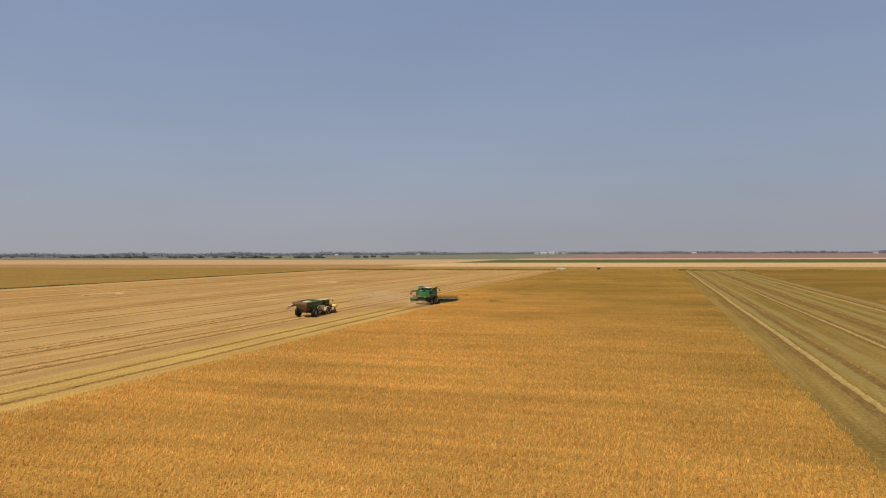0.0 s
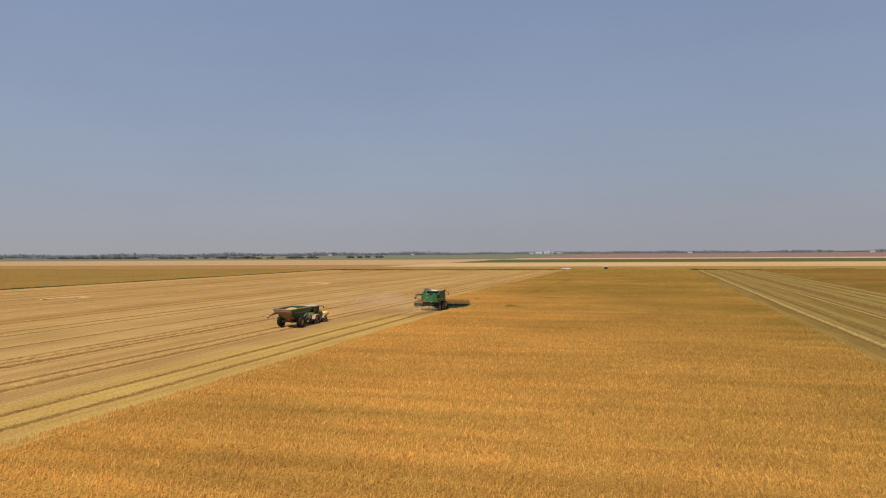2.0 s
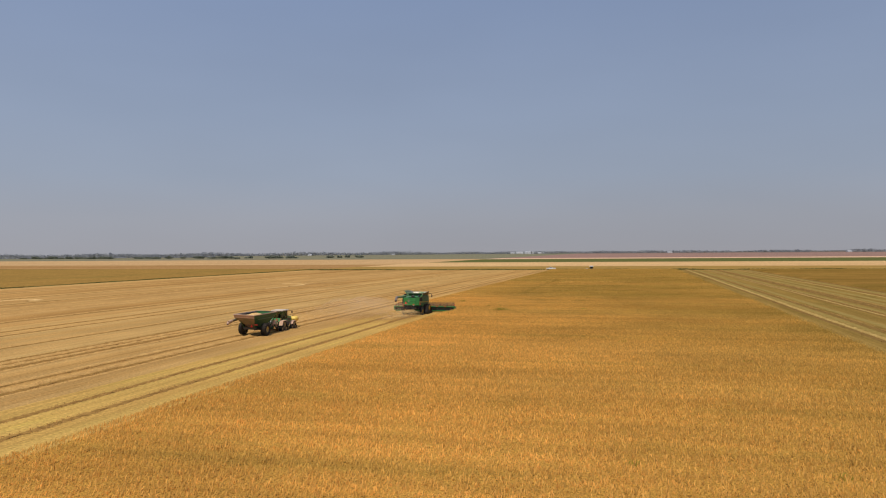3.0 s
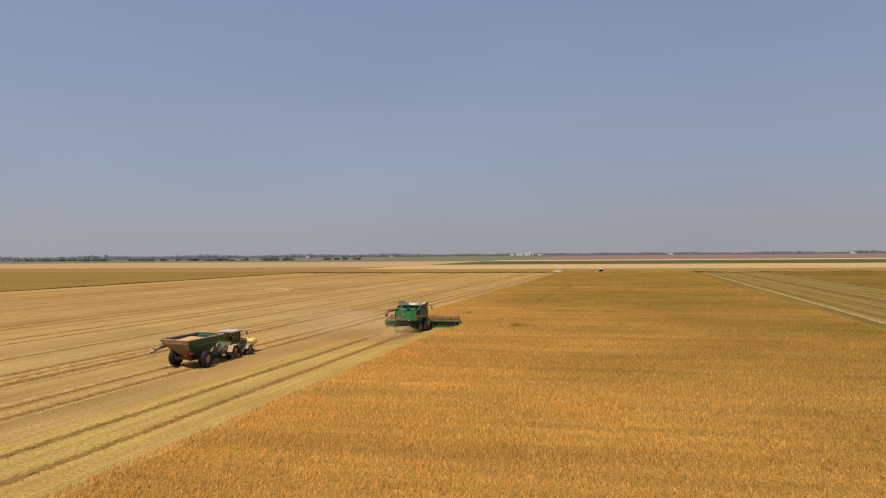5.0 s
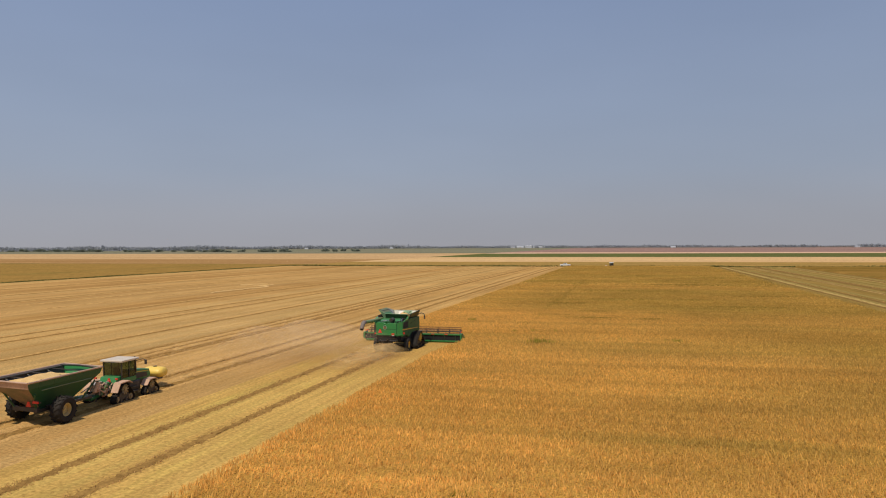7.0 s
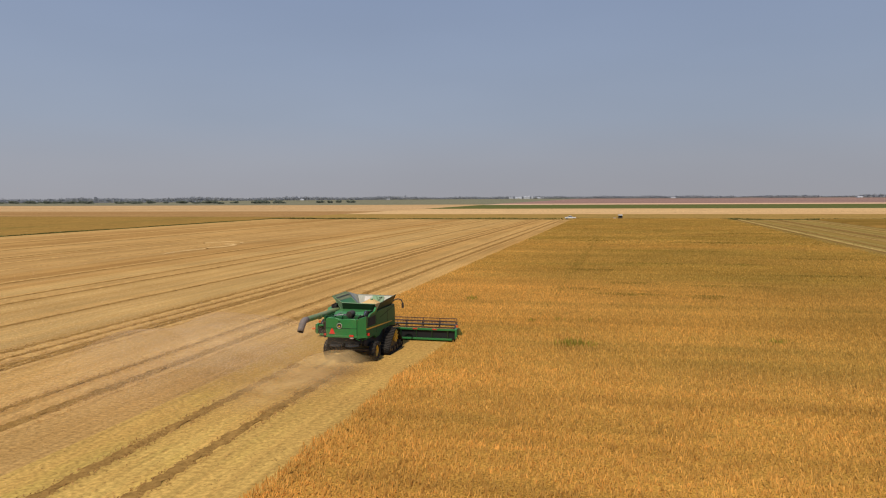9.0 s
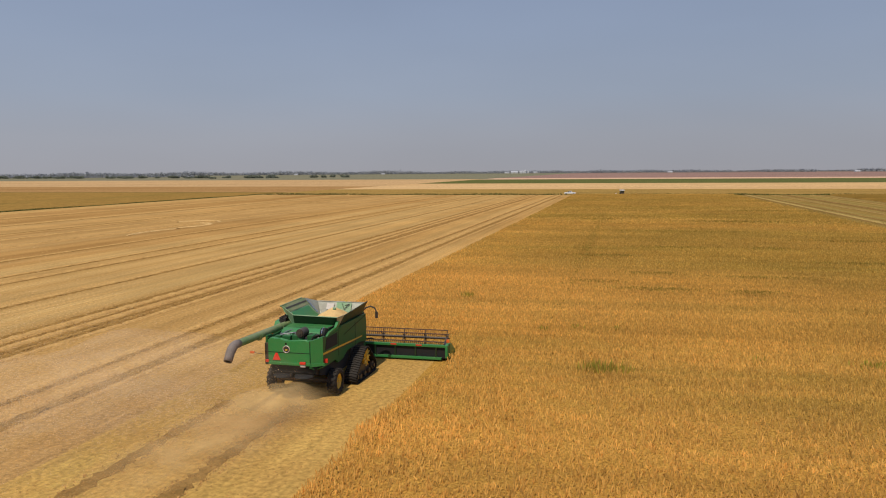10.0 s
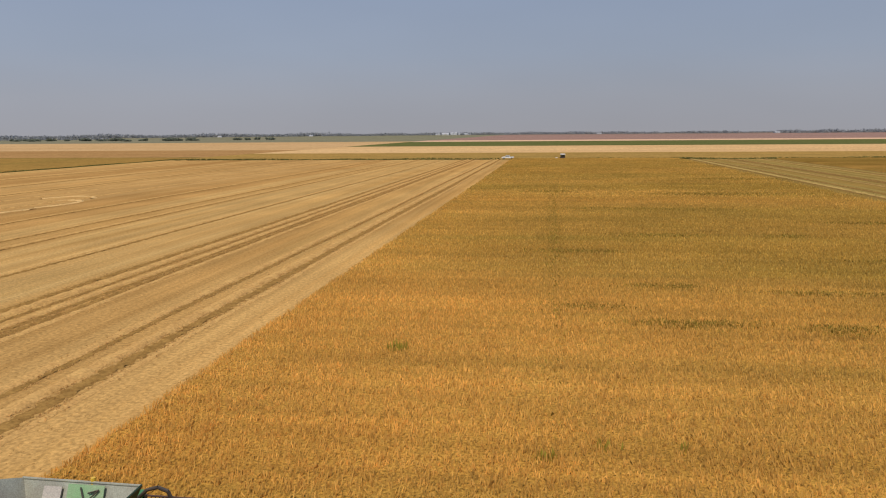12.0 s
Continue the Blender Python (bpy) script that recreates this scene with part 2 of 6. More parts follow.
dry_olive_mat = field_mat("dry_olive_crop", (0.33, 0.205, 0.058), (0.37, 0.22, 0.062), (0.16, 0.135, 0.038), 0.012, (0.5, 2.0, 1), amount=0.8, green_amount=0.7, grain=0.5, bump=0)
brown_mat = field_mat("brown_soil", (0.39, 0.220, 0.085), (0.33, 0.180, 0.065), (0.44, 0.265, 0.10), 0.008, (0.4, 2.0, 1), amount=0.8, green_amount=0.5, grain=0.4, bump=0)
pink_mat = field_mat("pale_soil", (0.66, 0.42, 0.27), (0.60, 0.38, 0.23), (0.55, 0.33, 0.2), 0.006, (0.4, 2.0, 1), amount=0.7, green_amount=0.4, grain=0.3, bump=0)
straw_mat = mat("straw", (0.51, 0.305, 0.106), 0.9, other=(0.42, 0.235, 0.08), amount=0.8, coarse=0.7, fine=6.0, bump=0.6, reach=0.06, island=0.2, spec=0.0)
# pressed straw, darkened further for the shade in the ruts
shaded_rut_mat = mat("shaded_pressed_straw", (0.36, 0.205, 0.060), 0.9, other=(0.235, 0.130, 0.038), amount=0.9, coarse=1.2, fine=5.0, bump=0.6, reach=0.05, spec=0.0)

# straw clumps with the shadow between lumps put into their colour
dark_clump = mat("shaded_straw", (0.43, 0.242, 0.080), 0.9, other=(0.32, 0.175, 0.058), amount=0.9, coarse=0.8, fine=6.0, bump=0, island=0.25, spec=0.0, through_light=0.4)
pale_clump = mat("dry_straw", (0.60, 0.367, 0.14), 0.9, other=(0.46, 0.263, 0.09), amount=0.9, coarse=0.8, fine=6.0, bump=0, island=0.25, spec=0.0, through_light=0.4)

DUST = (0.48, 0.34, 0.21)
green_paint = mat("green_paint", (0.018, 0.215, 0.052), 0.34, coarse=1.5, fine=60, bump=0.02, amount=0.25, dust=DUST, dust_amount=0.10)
# darker copy of green_paint, with the flanks' shade put into the colour
dark_green = mat("shaded_green_paint", (0.014, 0.120, 0.030), 0.5, coarse=1.5, fine=60, bump=0.02, amount=0.3, dust=DUST, dust_amount=0.05, spec=0.3)
# near-black green: shade of the outward-leaning flaps put into the colour
flap_shade_green = mat("tank_outer_shaded_paint", (0.008, 0.034, 0.012), 0.42, coarse=1.5, fine=40, bump=0.02, amount=0.4, dust=DUST, dust_amount=0.03)
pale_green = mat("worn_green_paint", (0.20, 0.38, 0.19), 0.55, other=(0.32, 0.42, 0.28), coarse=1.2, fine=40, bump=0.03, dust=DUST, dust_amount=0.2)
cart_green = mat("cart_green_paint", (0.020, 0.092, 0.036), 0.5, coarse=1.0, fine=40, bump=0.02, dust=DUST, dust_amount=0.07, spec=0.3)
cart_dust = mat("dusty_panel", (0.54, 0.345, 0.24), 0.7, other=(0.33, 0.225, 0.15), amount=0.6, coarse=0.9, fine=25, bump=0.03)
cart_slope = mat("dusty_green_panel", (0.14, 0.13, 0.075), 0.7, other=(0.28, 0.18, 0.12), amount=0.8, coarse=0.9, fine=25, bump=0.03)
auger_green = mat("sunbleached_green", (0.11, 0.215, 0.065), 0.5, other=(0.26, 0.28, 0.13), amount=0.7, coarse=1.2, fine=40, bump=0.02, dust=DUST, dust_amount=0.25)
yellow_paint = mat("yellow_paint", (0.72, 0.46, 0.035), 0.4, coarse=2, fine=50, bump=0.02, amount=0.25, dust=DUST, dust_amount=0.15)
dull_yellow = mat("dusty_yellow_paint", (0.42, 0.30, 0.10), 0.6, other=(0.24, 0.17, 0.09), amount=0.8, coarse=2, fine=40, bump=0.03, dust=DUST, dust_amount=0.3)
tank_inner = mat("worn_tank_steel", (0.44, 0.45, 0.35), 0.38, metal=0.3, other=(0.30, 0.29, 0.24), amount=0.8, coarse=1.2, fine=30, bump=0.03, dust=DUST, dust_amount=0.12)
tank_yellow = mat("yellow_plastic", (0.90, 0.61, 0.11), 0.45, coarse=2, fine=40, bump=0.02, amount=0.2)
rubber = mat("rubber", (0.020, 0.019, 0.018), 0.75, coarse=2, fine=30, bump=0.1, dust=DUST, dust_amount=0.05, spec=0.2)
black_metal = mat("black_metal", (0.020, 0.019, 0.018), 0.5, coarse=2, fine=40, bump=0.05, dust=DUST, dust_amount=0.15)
dark_void = mat("dark_interior", (0.012, 0.012, 0.012), 0.8, coarse=2, fine=30, bump=0.05)
steel = mat("bare_steel", (0.42, 0.40, 0.37), 0.38, metal=0.85, coarse=2, fine=40, bump=0.05)
grey_metal = mat("galvanised_panel", (0.62, 0.57, 0.51), 0.45, metal=0.3, coarse=1.5, fine=30, bump=0.03, dust=DUST, dust_amount=0.15)
tin_brown = mat("reel_bars", (0.070, 0.030, 0.022), 0.6, coarse=3, fine=40, bump=0.05, dust=DUST, dust_amount=0.05)
red_plastic = mat("red_reflector", (0.75, 0.045, 0.025), 0.35, coarse=5, fine=60, bump=0.0, amount=0.15)
orange_plastic = mat("orange_lens", (0.85, 0.16, 0.03), 0.35, coarse=5, fine=60, bump=0.0, amount=0.15)
grain_mat = mat("grain", (0.74, 0.50, 0.22), 0.85, other=(0.62, 0.38, 0.15), amount=0.7, coarse=2.0, fine=50, bump=0.4, reach=0.02, spec=0.0)
glass_mat = mat("tinted_glass", (0.015, 0.020, 0.018), 0.08, coarse=3, fine=30, bump=0.0)


def clear_glass(name, tint, gloss):
    """A thin tinted pane: most light goes straight through, a little is mirrored."""
    m = bpy.data.materials.new(name)
    m.use_nodes = True
    t = m.node_tree
    t.nodes.remove(t.nodes["Principled BSDF"])
    see, shine, both = t.nodes.new("ShaderNodeBsdfTransparent"), t.nodes.new("ShaderNodeBsdfGlossy"), t.nodes.new("ShaderNodeMixShader")
    see.inputs["Color"].default_value = (*tint, 1)
    shine.inputs["Roughness"].default_value = 0.05
    both.inputs[0].default_value = gloss
    t.links.new(see.outputs[0], both.inputs[1])
    t.links.new(shine.outputs[0], both.inputs[2])
    t.links.new(both.outputs[0], t.nodes["Material Output"].inputs["Surface"])
    return m


cab_glass = clear_glass("green_tinted_glass", (0.24, 0.33, 0.25), 0.08)
# pale colour stands for sun on top of the cart's side fold
sunlit_fold = mat("sunlit_fold_paint", (0.24, 0.30, 0.20), 0.5, coarse=2, fine=30, bump=0.0, amount=0.3)
spout_dust = mat("dusty_spout_rubber", (0.23, 0.185, 0.155), 0.8, other=(0.15, 0.12, 0.10), amount=0.8, coarse=1.5, fine=25, bump=0.05)
white_paint = mat("white_paint", (0.86, 0.85, 0.82), 0.4, coarse=1, fine=30, bump=0.01, amount=0.12)
roof_paint = mat("cab_roof_paint", (0.66, 0.55, 0.42), 0.5, coarse=2, fine=30, bump=0.02, amount=0.2)
fender_mat = mat("dusty_fender", (0.62, 0.38, 0.25), 0.8, other=(0.46, 0.30, 0.19), amount=0.6, coarse=2, fine=30, bump=0.05)
chrome = mat("chrome", (0.75, 0.74, 0.72), 0.18, metal=1.0, coarse=2, fine=40, bump=0.0, amount=0.1)
weed_mat = field_mat("weed_leaves", (0.40, 0.35, 0.055), (0.48, 0.37, 0.07), (0.29, 0.28, 0.045), 1.0, (1, 1, 1), grain=6, bump=0, island=0.35, thin=0.4)
# tree leaves paled in their base colour to stand for distance haze
hazed_leaf_mat = mat("tree_hazed_leaves", (0.22, 0.245, 0.175), 0.75, other=(0.27, 0.28, 0.22), amount=0.8, coarse=0.15, fine=2, bump=0, island=0.25, spec=0.0, through_light=0.45)
# distance haze is put into this pale grey leaf colour
hazed_woods_mat = mat("far_woods_hazed_leaves", (0.37, 0.38, 0.39), 0.9, other=(0.40, 0.405, 0.41), amount=0.8, coarse=0.01, fine=0.2, bump=0, island=0.12, spec=0.0, through_light=0.45)
bark_mat = mat("bark", (0.12, 0.09, 0.065), 0.9, coarse=2, fine=15, bump=0.4)
wall_white = mat("white_sheet_wall", (0.60, 0.60, 0.61), 0.5, coarse=0.1, fine=2, bump=0.0, amount=0.15)
roof_grey = mat("grey_sheet_roof", (0.55, 0.55, 0.56), 0.4, coarse=0.1, fine=2, bump=0.0, amount=0.2)


# ---- building helpers ----
def part(name, bm, material, parent=None, label=""):
    me = bpy.data.meshes.new(name)
    bmesh.ops.recalc_face_normals(bm, faces=bm.faces)
    bm.to_mesh(me)
    bm.free()
    me.materials.append(material)
    ob = new(name, me)
    if parent:
        ob.parent = parent
    if label:
        ob["label"] = label
    return ob


def smooth(ob, limit=40):
    me = ob.data
    me.polygons.foreach_set("use_smooth", [True] * len(me.polygons))
    me.set_sharp_from_angle(angle=radians(limit))
    return ob


def thing(name, place, label, category, group="", kind=""):
    ob = new(name)
    ob.matrix_basis = place
    ob.empty_display_size = 0.3
    return tagged(ob, label, category, group, kind)


def box(bm, x0, x1, y0, y1, z0, z1, bevel=0.0, cut=2):
    made = bmesh.ops.create_cube(bm, size=1.0)["verts"]
    for v in made:
        v.co = Vector(((x0 + x1) / 2 + v.co.x * (x1 - x0), (y0 + y1) / 2 + v.co.y * (y1 - y0), (z0 + z1) / 2 + v.co.z * (z1 - z0)))
    if bevel:
        edges = list({e for v in made for e in v.link_edges})
        bmesh.ops.bevel(bm, geom=edges, offset=bevel, segments=cut, profile=0.7, affect="EDGES")
    return bm


def prism(bm, points, axis, a0, a1, bevel=0.0, cut=2):
    """A polygon drawn in the plane across the axis ('x', 'y' or 'z'), thick from a0 to a1."""
    def at(p, a):
        return {"x": (a, p[0], p[1]), "y": (p[0], a, p[1]), "z": (p[0], p[1], a)}[axis]
    low = [bm.verts.new(at(p, a0)) for p in points]
    high = [bm.verts.new(at(p, a1)) for p in points]
    n = len(points)
    faces = [bm.faces.new(low), bm.faces.new(high[::-1])]
    for i in range(n):
        faces.append(bm.faces.new((low[i], high[i], high[(i + 1) % n], low[(i + 1) % n])))
    if bevel:
        edges = list({e for f in faces for e in f.edges})
        bmesh.ops.bevel(bm, geom=edges, offset=bevel, segments=cut, profile=0.7, affect="EDGES")
    return bm


def rod(bm, p0, p1, r0, r1=None, n=14, caps=True):
    r1 = r0 if r1 is None else r1
    p0, p1 = Vector(p0), Vector(p1)
    way = (p1 - p0).normalized()
    side = way.orthogonal().normalized()
    other = way.cross(side)
    rings = []
    for p, r in ((p0, r0), (p1, r1)):
        rings.append([bm.verts.new(p + r * (math.cos(a) * side + math.sin(a) * other)) for a in (2 * math.pi * i / n for i in range(n))])
    for i in range(n):
        bm.faces.new((rings[0][i], rings[0][(i + 1) % n], rings[1][(i + 1) % n], rings[1][i]))
    if caps:
        bm.faces.new(rings[0][::-1])
        bm.faces.new(rings[1])
    return bm


def tube(bm, points, radius, n=10):
    pts = [Vector(p) for p in points]
    for a, b in zip(pts, pts[1:]):
        rod(bm, a, b, radius, n=n)
    return bm


def turned(bm, profile, n=32):
    """Turns (x, radius) pairs about the x axis."""
    rings = []
    for x, r in profile:
        rings.append([bm.verts.new((x, r * math.cos(2 * math.pi * i / n), r * math.sin(2 * math.pi * i / n))) for i in range(n)])
    for a, b in zip(rings, rings[1:]):
        for i in range(n):
            bm.faces.new((a[i], a[(i + 1) % n], b[(i + 1) % n], b[i]))
    return bm


def panel(bm, corners, thick):
    """A flat panel with four corners and a thickness."""
    c = [Vector(p) for p in corners]
    nrm = (c[1] - c[0]).cross(c[3] - c[0]).normalized() * thick
    low = [bm.verts.new(p) for p in c]
    high = [bm.verts.new(p + nrm) for p in c]
    k = len(c)
    bm.faces.new(low)
    bm.faces.new(high[::-1])
    for i in range(k):
        bm.faces.new((low[i], high[i], high[(i + 1) % k], low[(i + 1) % k]))
    return bm


def mesh_of(name, verts, quads, materials, index=None):
    """A large mesh straight from arrays of corners and quads."""
    me = bpy.data.meshes.new(name)
    me.vertices.add(len(verts))
    me.vertices.foreach_set("co", np.asarray(verts, dtype=np.float32).ravel())
    quads = np.asarray(quads, dtype=np.int32)
    me.loops.add(quads.size)
    me.loops.foreach_set("vertex_index", quads.ravel())
    me.polygons.add(len(quads))
    me.polygons.foreach_set("loop_start", np.arange(0, quads.size, 4, dtype=np.int32))
    for m in materials:
        me.materials.append(m)
    if index is not None:
        me.polygons.foreach_set("material_index", np.asarray(index, dtype=np.int32))
    me.update(calc_edges=True)
    return new(name, me)


# ---- the land ----
EDGE_AHEAD, EDGE_BEHIND, CUT_Y = -59.5, -47.2, 160.6     # the standing crop's edge before and behind the header
CROP_RIGHT, FIELD_LEFT, FIELD_END = 16.6, -233.0, 494.0
STRIP_RIGHT = 57.6
LAND = [old_stubble_mat, dusty_mat, grey_green_mat, dry_olive_mat, brown_mat, olive_mat, stubble_mat, fresh_mat, left_crop_mat, pale_mat, red_mat, green_mat, verge_mat, dull_mat, pink_mat, crop_mat, right_crop_mat]
XS = [-4900, FIELD_LEFT - 3.0, FIELD_LEFT, -222, -115, EDGE_AHEAD, EDGE_BEHIND, CROP_RIGHT, STRIP_RIGHT, 4900]
YS = [-2500, CUT_Y, FIELD_END, 500, 536, 541, 612, 715, 835, 1165, 1215, 1320, 1500, 2900, 4950]


def land_kind(x, y):
    if y > 2900 and x > FIELD_LEFT - 3:
        return dull_mat
    if x < FIELD_LEFT - 3:
        if y < 536:
            return left_crop_mat
        if y < 541:
            return verge_mat
        if y < 715:
            return brown_mat
        return dusty_mat if y < 1215 else grey_green_mat
    if x < FIELD_LEFT and y < FIELD_END:
        return verge_mat
    if y > FIELD_END:
        if y < 500:
            return verge_mat
        for top, kind in ((612, dry_olive_mat), (835, pale_mat), (1165, green_mat), (1320, pink_mat), (2900, red_mat)):
            if y < top:
                return kind
    if x < EDGE_AHEAD:
        return old_stubble_mat if -222 < x < -115 else stubble_mat
    if x < EDGE_BEHIND:
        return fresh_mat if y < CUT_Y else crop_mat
    if x < CROP_RIGHT:
        return crop_mat
    return olive_mat if x < STRIP_RIGHT else right_crop_mat


verts = [(x, y, 0.0) for y in YS for x in XS]
quads, index = [], []
for j in range(len(YS) - 1):
    for i in range(len(XS) - 1):
        a = j * len(XS) + i
        quads.append((a, a + 1, a + 1 + len(XS), a + len(XS)))
        index.append(LAND.index(land_kind((XS[i] + XS[i + 1]) / 2, (YS[j] + YS[j + 1]) / 2)))
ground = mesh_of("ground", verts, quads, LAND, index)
tagged(ground, "flat farmland of golden stubble, ripe crop and red soil strips", "ground", kind="structure")

rng = np.random.default_rng(7)


def blades(x, y, foot, height, width, lean, toward=None):
    """One leaning quad a blade, as arrays of corners and quads."""
    n = len(x)
    turn = rng.uniform(0, 2 * np.pi, n) if toward is None else rng.normal(0, 0.7, n)
    tilt = rng.uniform(0, 2 * np.pi, n) if toward is None else toward + rng.normal(0, 0.8, n)
    reach = lean * rng.uniform(0.3, 1.0, n)
    dx, dy = np.cos(turn) * width / 2, np.sin(turn) * width / 2
    tx, ty = np.cos(tilt) * reach, np.sin(tilt) * reach
    top = foot + height
    v = np.empty((n, 4, 3), dtype=np.float32)
    v[:, 0] = np.stack([x - dx * 0.6, y - dy * 0.6, foot], 1)
    v[:, 1] = np.stack([x + dx * 0.6, y + dy * 0.6, foot], 1)
    v[:, 2] = np.stack([x + dx + tx, y + dy + ty, top], 1)
    v[:, 3] = np.stack([x - dx + tx, y - dy + ty, top - 0.2 * height], 1)
    return v.reshape(-1, 3), np.arange(4 * n, dtype=np.int32).reshape(-1, 4)


def in_crop(x, y):
    wob = 0.25 * np.sin(y * 0.9) + 0.2 * np.sin(y * 0.37 + 1)
    left = np.where(y < CUT_Y, EDGE_BEHIND + 1.25 * np.clip((y - CUT_Y + 16) / 11, 0, 1), EDGE_AHEAD) + wob * np.where(np.abs(y - CUT_Y + 2) < 5, 0.2, 1.0)
    return (x > left) & (x < CROP_RIGHT + wob) & (y < FIELD_END)


def scatter(x0, x1, y0, y1, density):
    n = int((x1 - x0) * (y1 - y0) * density)
    return rng.uniform(x0, x1, n), rng.uniform(y0, y1, n)


# the crop's canopy: an uneven sheet below the ears, closed at its edges
def canopy(name, x0, x1, y0, y1, step_x, step_y, high=0.54):
    nx, ny = max(2, int((x1 - x0) / step_x)), max(2, int((y1 - y0) / step_y))
    gx, gy = np.meshgrid(np.linspace(x0, x1, nx), np.linspace(y0, y1, ny))
    gz = high + rng.uniform(-0.07, 0.07, gx.shape) + 0.04 * np.sin(gx * 0.8) * np.sin(gy * 0.31)
    gx[:, 1:-1] += rng.uniform(-0.3, 0.3, gx[:, 1:-1].shape) * step_x
    gz[0, :] = gz[-1, :] = 0.02
    gz[:, 0] = gz[:, -1] = 0.02
    gx[:, 0] += 0.3 * rng.uniform(-1, 1, ny)
    gx[:, -1] += 0.3 * rng.uniform(-1, 1, ny)
    v = np.stack([gx, gy, gz], -1).reshape(-1, 3)
    a = (np.arange(ny - 1)[:, None] * nx + np.arange(nx - 1)[None, :]).ravel()
    return v, np.stack([a, a + 1, a + 1 + nx, a + nx], 1)


def joined(chunks):
    vs, qs, base = [], [], 0
    for v, q in chunks:
        vs.append(v)
        qs.append(q + base)
        base += len(v)
    return np.concatenate(vs), np.concatenate(qs)


v1, q1 = joined([
    canopy("c", EDGE_BEHIND + 1.1, CROP_RIGHT, -60, CUT_Y, 0.7, 0.7),
    canopy("c", EDGE_AHEAD, CROP_RIGHT, CUT_Y - 0.2, 250, 0.6, 0.6),
    canopy("c", EDGE_AHEAD, CROP_RIGHT, 249, FIELD_END, 1.2, 2.0),
])
crop_sheet = mesh_of("crop_canopy", v1, q1, [crop_mat])
tagged(crop_sheet, "dense standing golden ripe cereal crop, waist high", "crop", kind="stuff")

chunks = []
for y0, y1, density, width in ((-5, 20, 28, 0.064), (20, 90, 32, 0.058), (90, 150, 46, 0.050), (150, 205, 54, 0.046), (205, 280, 16, 0.08), (280, FIELD_END, 3.5, 0.18)):
    x, y = scatter(EDGE_AHEAD, CROP_RIGHT, y0, y1, density)
    keep = in_crop(x, y)
    x, y = x[keep], y[keep]
    thinning = rng.uniform(0, 1, len(x)) < np.clip((CROP_RIGHT + 0.4 - x) / 3.0, 0.06, 1.0)
    x, y = x[thinning], y[thinning]
    inside = np.clip((x - np.where(y < CUT_Y, EDGE_BEHIND, EDGE_AHEAD)) / 0.7, 0.0, 1.0)
    foot = 0.46 * inside ** 0.6 + rng.uniform(-0.05, 0.09, len(x)) * inside
    chunks.append(blades(x, y, foot.astype(np.float32), rng.uniform(0.16, 0.34, len(x)) + 0.14 * (1 - inside), width, 0.20, toward=1.4))
v2, q2 = joined(chunks)
crop_ears = mesh_of("crop_ears", v2, q2, [ear_mat])
tagged(crop_ears, "golden drooping cereal ears above the crop", "crop", kind="stuff")

v3, q3 = canopy("c", STRIP_RIGHT, 260, 60, FIELD_END, 1.5, 2.5)
right_crop = mesh_of("crop_canopy", v3, q3, [right_crop_mat])
tagged(right_crop, "standing golden crop beyond the mown strip", "crop", kind="stuff")

# short stubble and loose straw on the cut ground
chunks = []
for x0, x1, y0, y1, density, width, tall in ((-100, EDGE_BEHIND, 20, 130, 4.5, 0.075, 0.04), (-100, EDGE_BEHIND, 130, 250, 6.5, 0.065, 0.04), (-200, -100, 60, 330, 1.0, 0.13, 0.07)):
    x, y = scatter(x0, x1, y0, y1, density)
    keep = np.where(y < CUT_Y + 1, x < EDGE_BEHIND - 0.3, x < EDGE_AHEAD - 0.3)
    x, y = x[keep], y[keep]
    chunks.append(blades(x, y, np.full(len(x), 0.0, dtype=np.float32), rng.uniform(0.2, 0.7, len(x)) * tall, width, 0.14, toward=1.4))
v4, q4 = joined(chunks)
stub_ears = field_mat("loose_straw", (0.58, 0.36, 0.122), (0.48, 0.275, 0.088), (0.44, 0.32, 0.09), 0.03, (2.2, 0.25, 1), amount=0.7, green_amount=0.4, grain=3.0, island=0.25, bump=0, thin=0.4)
tagged(mesh_of("stubble_straw", v4, q4, [stub_ears]), "short cut straw stubble left after harvest", "stubble", kind="stuff")


def swath(name, x, y0, y1, width, high, material, label, wander=0.15, step=0.5, rough=0.6):
    """A low, uneven ridge of straw, or a pressed wheel line, along y."""
    ny = int((y1 - y0) / step)
    ys = np.linspace(y0, y1, ny)
    prof = np.array([-0.5, -0.28, 0.0, 0.28, 0.5])
    lift = np.array([0.0, 0.75, 1.0, 0.7, 0.0])
    mid = x + wander * np.sin(ys * 0.05 + x) + 0.5 * wander * np.sin(ys * 0.21 + 2 * x)
    gx = mid[:, None] + prof[None, :] * width * (1 + rough * rng.uniform(-0.5, 0.5, (ny, 5)))
    gz = 0.006 + high * lift[None, :] * (1 + rough * rng.uniform(-1, 1, (ny, 5)))
    gz = np.maximum(gz, 0.006)
    gy = np.repeat(ys[:, None], 5, 1)
    v = np.stack([gx, gy, gz], -1).reshape(-1, 3)
    a = (np.arange(ny - 1)[:, None] * 5 + np.arange(4)[None, :]).ravel()
    ob = mesh_of(name, v, np.stack([a, a + 1, a + 6, a + 5], 1), [material])
    return tagged(ob, label, "straw row" if "windrow" in name else "wheel track", kind="stuff")


clump_pale, clump_dark = [], []


